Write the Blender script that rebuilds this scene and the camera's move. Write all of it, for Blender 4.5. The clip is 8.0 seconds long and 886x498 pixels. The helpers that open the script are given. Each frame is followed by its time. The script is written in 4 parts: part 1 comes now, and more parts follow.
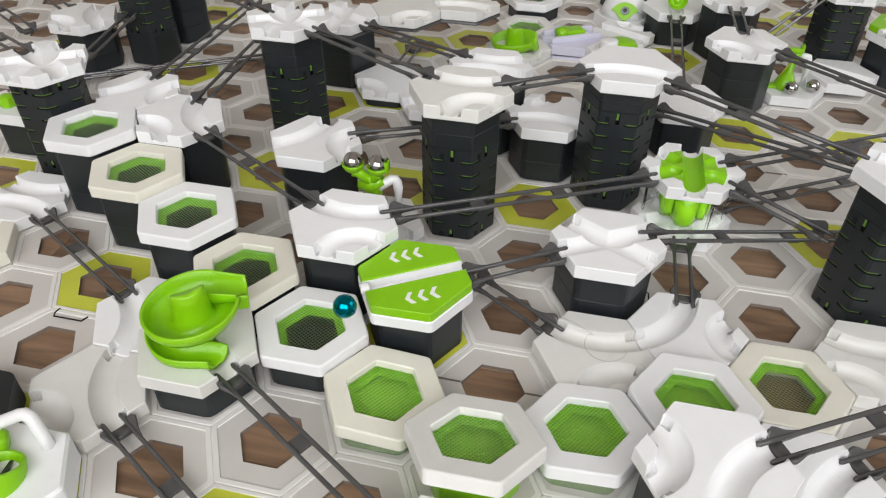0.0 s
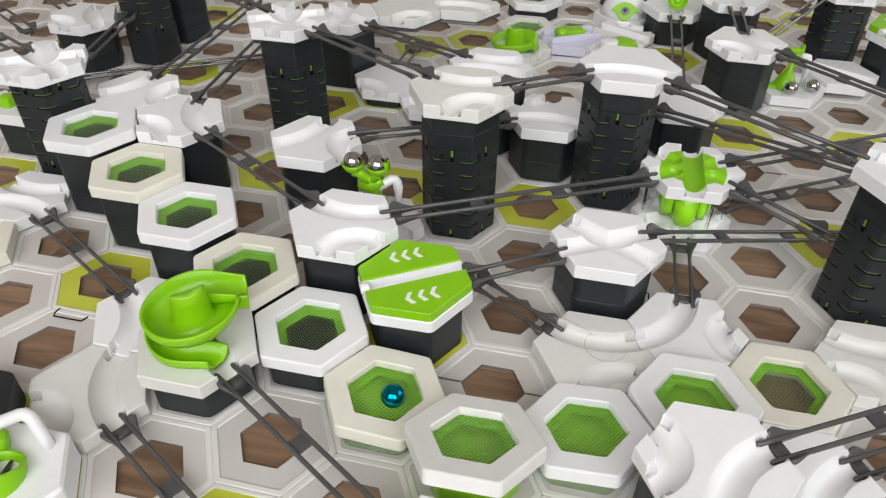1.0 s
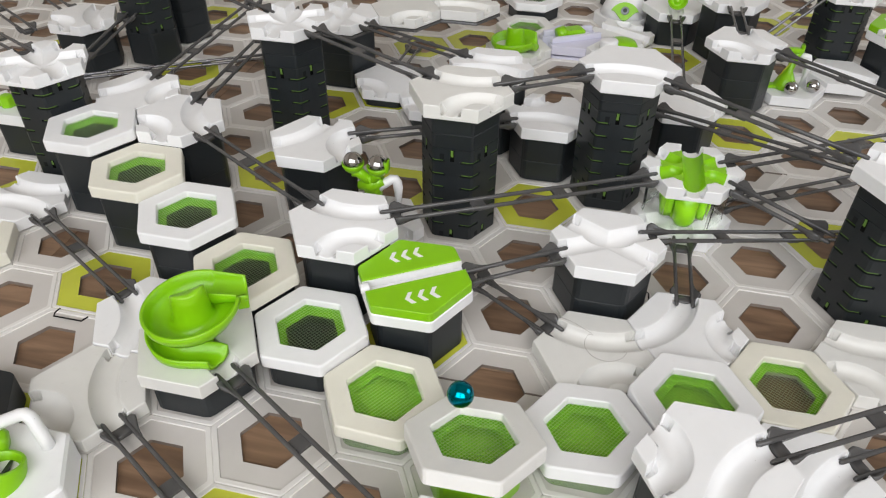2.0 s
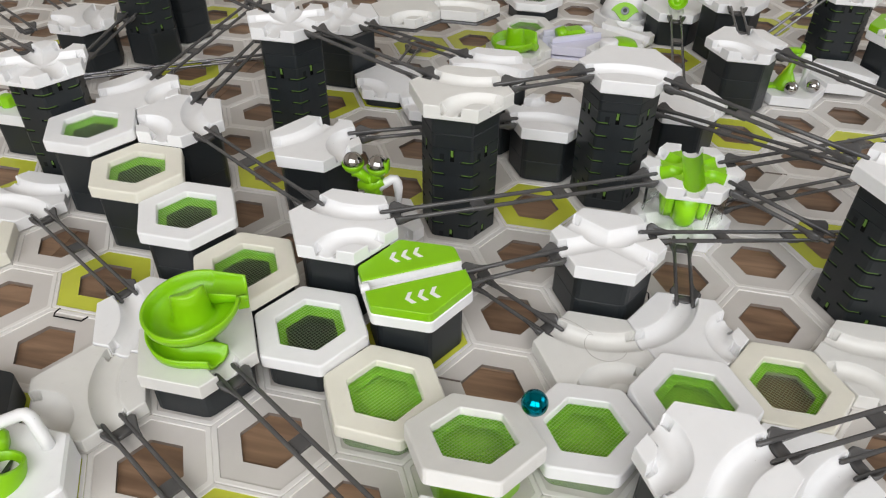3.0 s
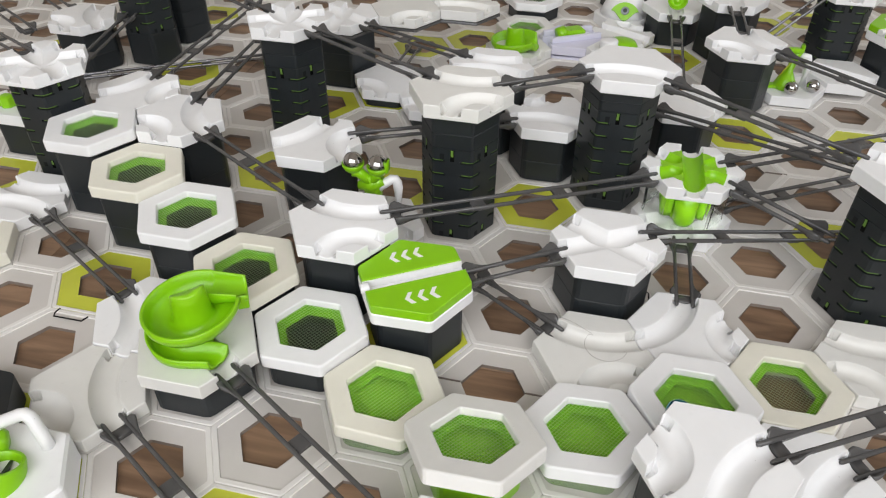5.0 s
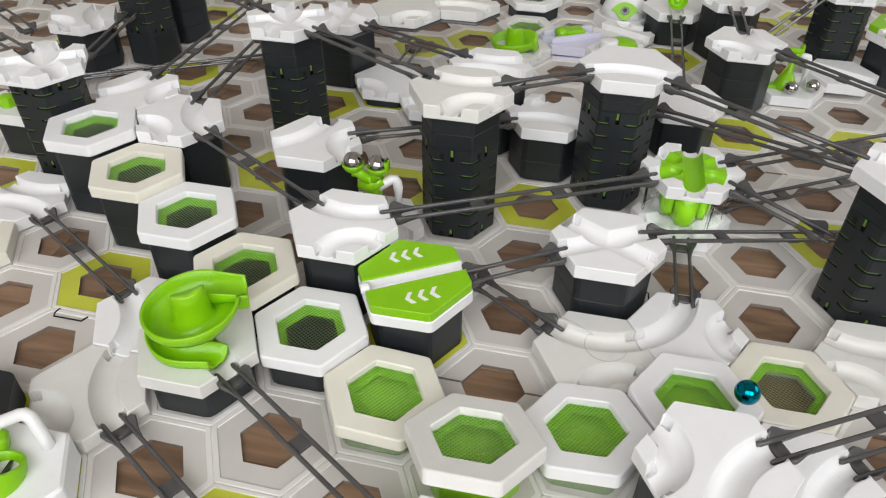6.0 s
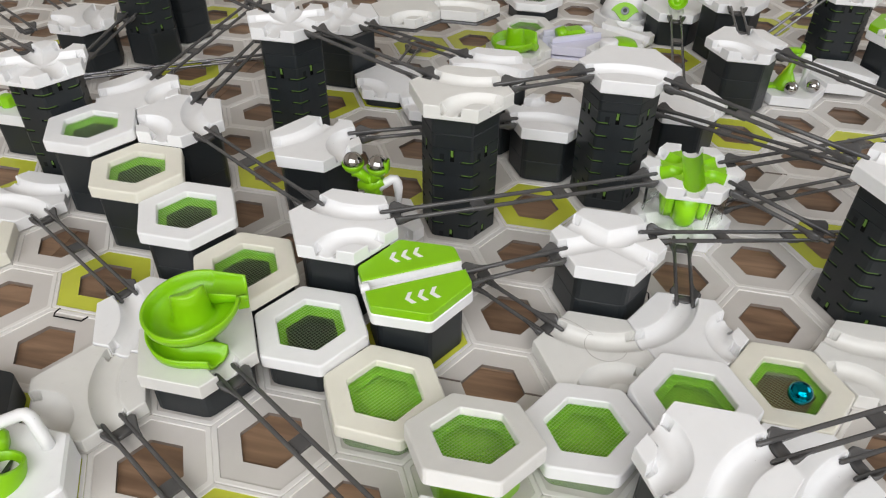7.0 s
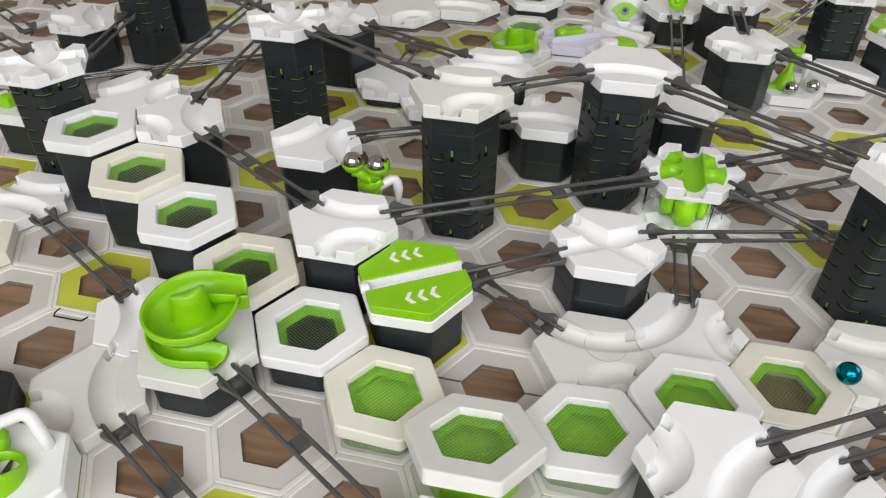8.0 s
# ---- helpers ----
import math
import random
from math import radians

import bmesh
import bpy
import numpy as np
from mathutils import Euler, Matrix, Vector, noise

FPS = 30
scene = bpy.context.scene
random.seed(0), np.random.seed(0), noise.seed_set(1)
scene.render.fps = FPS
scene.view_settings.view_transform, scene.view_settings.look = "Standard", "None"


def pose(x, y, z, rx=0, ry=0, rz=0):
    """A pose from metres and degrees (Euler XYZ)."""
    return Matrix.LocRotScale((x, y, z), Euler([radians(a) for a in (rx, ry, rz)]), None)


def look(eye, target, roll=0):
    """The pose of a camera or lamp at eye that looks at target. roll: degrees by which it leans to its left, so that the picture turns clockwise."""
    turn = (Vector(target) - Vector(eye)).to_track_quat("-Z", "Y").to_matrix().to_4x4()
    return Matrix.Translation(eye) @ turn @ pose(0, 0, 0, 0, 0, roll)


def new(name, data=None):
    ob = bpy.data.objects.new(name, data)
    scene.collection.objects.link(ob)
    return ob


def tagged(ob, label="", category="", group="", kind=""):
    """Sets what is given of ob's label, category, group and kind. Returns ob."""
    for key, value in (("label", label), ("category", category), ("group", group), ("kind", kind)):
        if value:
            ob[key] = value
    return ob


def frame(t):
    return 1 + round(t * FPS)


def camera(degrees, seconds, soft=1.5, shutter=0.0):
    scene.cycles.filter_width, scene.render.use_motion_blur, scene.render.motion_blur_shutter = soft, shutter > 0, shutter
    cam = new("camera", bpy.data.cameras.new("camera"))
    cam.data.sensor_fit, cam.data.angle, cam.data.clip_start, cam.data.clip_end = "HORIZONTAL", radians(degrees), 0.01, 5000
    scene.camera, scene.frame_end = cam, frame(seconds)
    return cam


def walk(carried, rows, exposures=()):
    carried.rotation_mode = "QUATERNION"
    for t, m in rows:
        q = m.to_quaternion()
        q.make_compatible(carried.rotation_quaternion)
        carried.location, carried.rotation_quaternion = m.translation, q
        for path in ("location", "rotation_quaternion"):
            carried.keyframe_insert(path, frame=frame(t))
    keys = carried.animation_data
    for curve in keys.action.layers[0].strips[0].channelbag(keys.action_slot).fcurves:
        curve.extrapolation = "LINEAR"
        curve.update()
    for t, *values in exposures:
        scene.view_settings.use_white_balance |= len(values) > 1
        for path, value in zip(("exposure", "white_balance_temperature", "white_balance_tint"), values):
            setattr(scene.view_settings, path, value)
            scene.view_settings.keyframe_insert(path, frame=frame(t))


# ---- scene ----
PITCH = 0.0575          # distance between neighbouring cells of the board
SIDE = PITCH / math.sqrt(3)
K = 0.001085            # scale of the heights below to metres


def at(c, r):
    """Plan position of the board's cell in column c, row r."""
    return Vector((0.8660254 * PITCH * c, PITCH * r))


cam = camera(64.003, 8.0, soft=1.2)
EYE = pose(0.02867, -0.36333, 0.29023, 51.550, -0.374, 13.065)
walk(cam, [(0.0, EYE), (8.0, EYE)])

# ---- light: a daylit room with one large window behind the camera ----
world = bpy.data.worlds.new("sky")
scene.world = world
world.use_nodes = True
wt = world.node_tree
sky = wt.nodes.new("ShaderNodeTexSky")
sky.sky_type, sky.sun_disc = "NISHITA", False
sky.sun_elevation, sky.sun_rotation = radians(40), radians(150)
wt.nodes["Background"].inputs[1].default_value = 0.12
wt.links.new(sky.outputs[0], wt.nodes["Background"].inputs[0])


def window_light(name, eye, target, sx, sy, power, colour):
    lamp = bpy.data.lights.new(name, "AREA")
    lamp.shape, lamp.size, lamp.size_y, lamp.energy, lamp.color = "RECTANGLE", sx, sy, power, colour
    ob = new(name, lamp)
    ob.matrix_world = look(eye, target)
    return ob


for pane_x in (-0.355, 0.855):
    window_light("window_daylight", (pane_x, -1.36, 1.08), (pane_x, 0.3, 0.45), 1.06, 1.25, 16.3, (0.985, 0.985, 0.98))
window_light("side_window_daylight", (2.26, 0.7, 1.25), (0.0, 0.7, 0.5), 1.5, 1.2, 12, (0.95, 0.975, 1.0))
scene.view_settings.exposure = 0.0


# ---- materials ----
def material(name, colour, rough=0.4, metal=0.0, vary=0.06, scale=60.0, bump=0.04, bump_scale=900.0,
             coat=0.0, stain=0.0, stain_colour=(0.3, 0.25, 0.18), random_tone=0.0, transmission=0.0, ior=1.5, specks=0.0, gloss=0.5):
    m = bpy.data.materials.new(name)
    m.use_nodes = True
    n, l = m.node_tree.nodes, m.node_tree.links
    b = n["Principled BSDF"]
    b.inputs["Roughness"].default_value = rough
    b.inputs["Metallic"].default_value = metal
    b.inputs["Coat Weight"].default_value = coat
    b.inputs["Transmission Weight"].default_value = transmission
    b.inputs["IOR"].default_value = ior
    b.inputs["Specular IOR Level"].default_value = gloss
    tc = n.new("ShaderNodeTexCoord")
    big = n.new("ShaderNodeTexNoise")
    big.inputs["Scale"].default_value, big.inputs["Detail"].default_value = scale, 5.0
    l.new(tc.outputs["Object"], big.inputs["Vector"])
    ramp = n.new("ShaderNodeMapRange")
    ramp.inputs[1].default_value, ramp.inputs[2].default_value = 0.3, 0.7
    ramp.inputs[3].default_value, ramp.inputs[4].default_value = 1 - vary, 1 + vary
    l.new(big.outputs["Fac"], ramp.inputs[0])
    value = ramp.outputs[0]
    if random_tone:
        info = n.new("ShaderNodeObjectInfo")
        mr = n.new("ShaderNodeMapRange")
        mr.inputs[3].default_value, mr.inputs[4].default_value = 1 - random_tone, 1 + random_tone
        l.new(info.outputs["Random"], mr.inputs[0])
        mul = n.new("ShaderNodeMath")
        mul.operation = "MULTIPLY"
        l.new(value, mul.inputs[0]), l.new(mr.outputs[0], mul.inputs[1])
        value = mul.outputs[0]
    hsv = n.new("ShaderNodeHueSaturation")
    hsv.inputs["Color"].default_value = (*colour, 1)
    l.new(value, hsv.inputs["Value"])
    out = hsv.outputs[0]
    if stain:
        sn = n.new("ShaderNodeTexNoise")
        sn.inputs["Scale"].default_value, sn.inputs["Detail"].default_value = scale * 2.7, 8.0
        l.new(tc.outputs["Object"], sn.inputs["Vector"])
        sr = n.new("ShaderNodeMapRange")
        sr.inputs[1].default_value, sr.inputs[2].default_value = 0.6, 0.8
        sr.inputs[3].default_value, sr.inputs[4].default_value = 0.0, stain
        l.new(sn.outputs["Fac"], sr.inputs[0])
        mix = n.new("ShaderNodeMixRGB")
        mix.inputs[2].default_value = (*stain_colour, 1)
        l.new(sr.outputs[0], mix.inputs[0]), l.new(out, mix.inputs[1])
        out = mix.outputs[0]
    if specks:
        vo = n.new("ShaderNodeTexVoronoi")
        vo.inputs["Scale"].default_value = 120
        l.new(tc.outputs["Object"], vo.inputs["Vector"])
        vr = n.new("ShaderNodeMapRange")
        vr.inputs[1].default_value, vr.inputs[2].default_value = 0.018, 0.034
        vr.inputs[3].default_value, vr.inputs[4].default_value = specks, 0.0
        l.new(vo.outputs["Distance"], vr.inputs[0])
        mix = n.new("ShaderNodeMixRGB")
        mix.inputs[2].default_value = (0.22, 0.19, 0.16, 1)
        l.new(vr.outputs[0], mix.inputs[0]), l.new(out, mix.inputs[1])
        out = mix.outputs[0]
    l.new(out, b.inputs["Base Color"])
    fine = n.new("ShaderNodeTexNoise")
    fine.inputs["Scale"].default_value, fine.inputs["Detail"].default_value = bump_scale, 3.0
    l.new(tc.outputs["Object"], fine.inputs["Vector"])
    rr = n.new("ShaderNodeMapRange")
    rr.inputs[3].default_value, rr.inputs[4].default_value = max(rough - 0.06, 0.02), rough + 0.06
    l.new(big.outputs["Fac"], rr.inputs[0])
    l.new(rr.outputs[0], b.inputs["Roughness"])
    if bump:
        bp = n.new("ShaderNodeBump")
        bp.inputs["Strength"].default_value, bp.inputs["Distance"].default_value = bump, 0.0004
        l.new(fine.outputs["Fac"], bp.inputs["Height"])
        l.new(bp.outputs[0], b.inputs["Normal"])
    return m


def wood_material(name, dark, light):
    m = bpy.data.materials.new(name)
    m.use_nodes = True
    n, l = m.node_tree.nodes, m.node_tree.links
    b = n["Principled BSDF"]
    tc, info = n.new("ShaderNodeTexCoord"), n.new("ShaderNodeObjectInfo")
    shift = n.new("ShaderNodeVectorMath")
    shift.operation = "MULTIPLY_ADD"
    l.new(info.outputs["Random"], shift.inputs[0])
    shift.inputs[1].default_value = (7, 13, 0)
    l.new(tc.outputs["Object"], shift.inputs[2])
    mp = n.new("ShaderNodeMapping")
    mp.inputs["Scale"].default_value = (60, 7, 60)
    l.new(shift.outputs[0], mp.inputs["Vector"])
    no = n.new("ShaderNodeTexNoise")
    no.inputs["Scale"].default_value, no.inputs["Detail"].default_value, no.inputs["Distortion"].default_value = 1.6, 7.0, 0.8
    l.new(mp.outputs[0], no.inputs["Vector"])
    cr = n.new("ShaderNodeValToRGB")
    cr.color_ramp.elements[0].position, cr.color_ramp.elements[1].position = 0.3, 0.72
    cr.color_ramp.elements[0].color, cr.color_ramp.elements[1].color = (*dark, 1), (*light, 1)
    l.new(no.outputs["Fac"], cr.inputs[0])
    hsv, mr = n.new("ShaderNodeHueSaturation"), n.new("ShaderNodeMapRange")
    mr.inputs[3].default_value, mr.inputs[4].default_value = 0.8, 1.2
    l.new(info.outputs["Random"], mr.inputs[0])
    l.new(mr.outputs[0], hsv.inputs["Value"])
    l.new(cr.outputs[0], hsv.inputs["Color"])
    l.new(hsv.outputs[0], b.inputs["Base Color"])
    b.inputs["Roughness"].default_value = 0.42
    bp = n.new("ShaderNodeBump")
    bp.inputs["Strength"].default_value, bp.inputs["Distance"].default_value = 0.15, 0.0005
    l.new(no.outputs["Fac"], bp.inputs["Height"])
    l.new(bp.outputs[0], b.inputs["Normal"])
    return m


WHITE = material("white_plastic", (0.845, 0.842, 0.84), 0.33, vary=0.02, stain=0.07, random_tone=0.015, bump=0.02, specks=0.6)
CREAM = material("yellowed_plastic", (0.785, 0.760, 0.655), 0.36, vary=0.03, stain=0.10, random_tone=0.02, bump=0.02, specks=0.6)
OFFWHITE = material("offwhite_plastic", (0.745, 0.735, 0.70), 0.36, vary=0.03, stain=0.08, random_tone=0.02, bump=0.02, specks=0.6)
GREEN = material("lime_plastic", (0.245, 0.56, 0.005), 0.30, vary=0.04, bump=0.02)
NET = material("net_nylon", (0.76, 0.88, 0.64), 0.40, vary=0.05, bump=0.0, transmission=0.92, ior=1.12)
# the lime again, darkened in colour for the shade inside the tower grooves
SHADEDLIME = material("shaded_lime", (0.13, 0.25, 0.04), 0.4, vary=0.1)
FLOORGREEN = material("mid_green_plastic", (0.27, 0.56, 0.02), 0.4, vary=0.08)
BLACK = material("charcoal_plastic", (0.0125, 0.0158, 0.0180), 0.44, vary=0.12, bump=0.05, random_tone=0.12)
# near black: painted shade of the tower slots, also the tongues' cut lines
CUTBLACK = material("slot_shade_and_cut_black", (0.0015, 0.0016, 0.0018), 0.8, vary=0.1, gloss=0.1)
# charcoal darkened to stand for shade in the towers' shallow recesses
SHADE = material("shade_charcoal", (0.0065, 0.008, 0.009), 0.6, vary=0.1, gloss=0.3)
RAIL = material("dark_grey_plastic", (0.080, 0.078, 0.077), 0.14, vary=0.1, bump=0.04)
RAILGREY = material("chromed_rail", (0.22, 0.22, 0.23), 0.28, metal=1.0, vary=0.06)
CARD = material("grey_card", (0.605, 0.575, 0.54), 0.32, vary=0.05, scale=25, bump=0.06, stain=0.1, random_tone=0.05)
CARDRIM = material("pale_card_rim", (0.755, 0.73, 0.695), 0.36, vary=0.04, scale=25, bump=0.05, random_tone=0.03)
CARDGREEN = material("olive_card", (0.57, 0.60, 0.06), 0.24, vary=0.08, scale=25, bump=0.05, random_tone=0.06)
CARDEDGE = material("card_edge", (0.20, 0.165, 0.14), 0.7, vary=0.1)
STEEL = material("polished_steel", (0.50, 0.485, 0.47), 0.08, metal=1.0, vary=0.03, bump=0.0)
TEAL = material("teal_metal", (0.0, 0.22, 0.30), 0.15, metal=1.0, vary=0.04, bump=0.0)
LAVENDER = material("lavender_plastic", (0.66, 0.65, 0.76), 0.36, vary=0.03)
CLEAR = material("clear_plastic", (0.95, 0.97, 0.95), 0.05, vary=0.0, bump=0.0, transmission=1.0, ior=1.22)
GREYDOT = material("grey_plastic", (0.25, 0.27, 0.29), 0.4)
HAIR = material("brown_hair", (0.16, 0.12, 0.09), 0.5)
YELLOW = material("yellow_rubber", (0.55, 0.58, 0.05), 0.5)
PAINT = material("wall_paint", (0.79, 0.76, 0.715), 0.8, vary=0.03, scale=3, bump_scale=120)
WOOD = wood_material("brown_wood", (0.105, 0.060, 0.035), (0.315, 0.198, 0.122))


# ---- mesh helpers ----
def part(name, bm, mat, parent=None, label="", smooth=False):
    me = bpy.data.meshes.new(name)
    bmesh.ops.recalc_face_normals(bm, faces=bm.faces)
    bm.to_mesh(me)
    bm.free()
    return part_mesh(name, me, mat, parent, label, smooth)


def part_mesh(name, me, mat, parent=None, label="", smooth=False):
    if mat is not None and not me.materials:
        me.materials.append(mat)
    if smooth:
        for f in me.polygons:
            f.use_smooth = True
    ob = new(name, me)
    if parent is not None:
        ob.parent = parent
    if label:
        ob["label"] = label
    return ob


def thing(name, place, label, category, group="", kind=""):
    ob = new(name)
    ob.empty_display_size = 0.01
    ob.matrix_basis = place
    return tagged(ob, label, category, group, kind)


def loft(bm, rings, cap0=True, cap1=True, closed=True):
    vs = [[bm.verts.new(p) for p in ring] for ring in rings]
    n = len(vs[0])
    for a, b in zip(vs, vs[1:]):
        for i in range(n if closed else n - 1):
            j = (i + 1) % n
            bm.faces.new((a[i], a[j], b[j], b[i]))
    if cap0:
        bm.faces.new(list(reversed(vs[0])))
    if cap1:
        bm.faces.new(vs[-1])
    return vs


def hexring(radius, z, rnd=0.08, dx=0.0, dy=0.0):
    """A hexagon with clipped corners, vertices towards +x."""
    out = []
    for k in range(6):
        a = Vector((math.cos(math.pi / 3 * k), math.sin(math.pi / 3 * k)))
        p = Vector((math.cos(math.pi / 3 * (k - 1)), math.sin(math.pi / 3 * (k - 1))))
        q = Vector((math.cos(math.pi / 3 * (k + 1)), math.sin(math.pi / 3 * (k + 1))))
        for w in (a + (p - a) * rnd, a + (p - a) * rnd * 0.3 + (q - a) * rnd * 0.3, a + (q - a) * rnd):
            out.append((dx + w.x * radius, dy + w.y * radius, z))
    return out


def circle(radius, z, n=32, cx=0.0, cy=0.0):
    return [(cx + radius * math.cos(2 * math.pi * i / n), cy + radius * math.sin(2 * math.pi * i / n), z) for i in range(n)]


def box(bm, x0, x1, y0, y1, z0, z1, bevel=0.0, m=None):
    b = bevel
    rings = []
    for z, i in ((z0, b), (z0 + b, 0), (z1 - b, 0), (z1, b)) if b else ((z0, 0), (z1, 0)):
        if b:
            rings.append([(x0 + i + b, y0 + i, z), (x1 - i - b, y0 + i, z), (x1 - i, y0 + i + b, z), (x1 - i, y1 - i - b, z),
                          (x1 - i - b, y1 - i, z), (x0 + i + b, y1 - i, z), (x0 + i, y1 - i - b, z), (x0 + i, y0 + i + b, z)])
        else:
            rings.append([(x0, y0, z), (x1, y0, z), (x1, y1, z), (x0, y1, z)])
    if m is not None:
        rings = [[m @ Vector(p) for p in ring] for ring in rings]
    loft(bm, rings)


def tube(bm, points, radius, n=10, cap=True):
    """A round bar swept along points."""
    pts = [Vector(p) for p in points]
    rings = []
    for i, p in enumerate(pts):
        d = (pts[min(i + 1, len(pts) - 1)] - pts[max(i - 1, 0)]).normalized()
        u = d.cross(Vector((0, 0, 1)))
        u = u.normalized() if u.length > 1e-4 else Vector((1, 0, 0))
        v = u.cross(d)
        rad = radius[i] if isinstance(radius, (list, tuple)) else radius
        rings.append([p + rad * (math.cos(2 * math.pi * k / n) * u + math.sin(2 * math.pi * k / n) * v) for k in range(n)])
    loft(bm, rings, cap, cap)


def ball(bm, centre, radius, squash=1.0):
    bmesh.ops.create_uvsphere(bm, u_segments=32, v_segments=18, radius=radius,
                              matrix=Matrix.Translation(centre) @ Matrix.Diagonal((1, 1, squash, 1)))


def edge_angle(e):
    """Plan direction of edge e: 0 away, then clockwise."""
    return radians(90 - 60 * e)


def edge_mid(e, f=1.0):
    a = edge_angle(e)
    return Vector((math.cos(a), math.sin(a))) * (PITCH / 2 * f)


# ---- the room ----
def build_room():
    x0, x1, y0, y1, h = -1.9, 2.3, -1.4, 2.6, 2.4
    zf = -0.0032

    def slab(name, b, label, category):
        bm = bmesh.new()
        box(bm, *b)
        return tagged(part(name, bm, PAINT), label, category, kind="structure")

    fl = thing("floor", pose(0, 0, zf), "brown wooden plank floor under the toy board", "floor", kind="structure")
    bm = bmesh.new()
    box(bm, x0, x1, y0, y1, -0.12, -0.012)
    part("subfloor", bm, WOOD, fl)
    wide = PITCH * 2
    meshes = {}
    for length in (0.8, 0.4):
        bm = bmesh.new()
        box(bm, -wide / 2 + 0.0002, wide / 2 - 0.0002, -length / 2 + 0.0002, length / 2 - 0.0002, -0.0118, 0.0, 0.0002)
        meshes[length] = bm
    for i in range(35):
        across = PITCH * 0.25 + wide * (i - 12 + 0.5)
        along = x0
        for length in ([0.8] * 5 + [0.4] if i % 2 else [0.4] + [0.8] * 5):
            if isinstance(meshes[length], bmesh.types.BMesh):
                ob = part("plank", meshes[length], WOOD, fl)
                meshes[length] = ob.data
            else:
                ob = part_mesh("plank", meshes[length], None, fl)
            ob.matrix_basis = pose(along + length / 2, across, 0, 0, 0, 90)
            along += length
    slab("ceiling", (x0 - 0.1, x1 + 0.1, y0 - 0.1, y1 + 0.1, h, h + 0.1), "white painted ceiling", "ceiling")
    slab("wall_west", (x0 - 0.1, x0, y0, y1, -0.1, h), "pale painted wall", "wall")
    slab("wall_north", (x0, x1, y1, y1 + 0.1, -0.1, h), "pale painted wall", "wall")

    def wall_with_window(name, axis, place, a0, a1, w0, w1, z0, z1):
        w = thing(name, pose(0, 0, 0), "pale painted wall with a large window", "wall", kind="structure")
        for b in ((a0, a1, -0.1, z0), (a0, a1, z1, h), (a0, w0, z0, z1), (w1, a1, z0, z1)):
            bm = bmesh.new()
            if axis == "x":
                box(bm, b[0], b[1], place - 0.1, place, b[2], b[3])
            else:
                box(bm, place - 0.1, place, b[0], b[1], b[2], b[3])
            part("wall_piece", bm, PAINT, w)

    wall_with_window("wall_south", "x", y0, x0, x1, -0.95, 1.45, 0.4, 1.78)
    frame_ob = thing("window_1", pose(0.25, y0, 0.4), "white two-pane window frame in the wall", "window", kind="structure")
    for b in ((-1.2, -1.14, 0, 1.38), (1.14, 1.2, 0, 1.38), (-0.06, 0.06, 0, 1.38), (-1.14, -0.06, 0, 0.06), (0.06, 1.14, 0, 0.06), (-1.14, -0.06, 1.32, 1.38), (0.06, 1.14, 1.32, 1.38)):
        bm = bmesh.new()
        box(bm, b[0], b[1], -0.08, -0.02, b[2], b[3], 0.004)
        part("window_bar", bm, PAINT, frame_ob)
    wall_with_window("wall_east", "y", x1 + 0.1, y0 - 0.1, y1 + 0.1, -0.1, 1.5, 0.6, 1.9)


build_room()


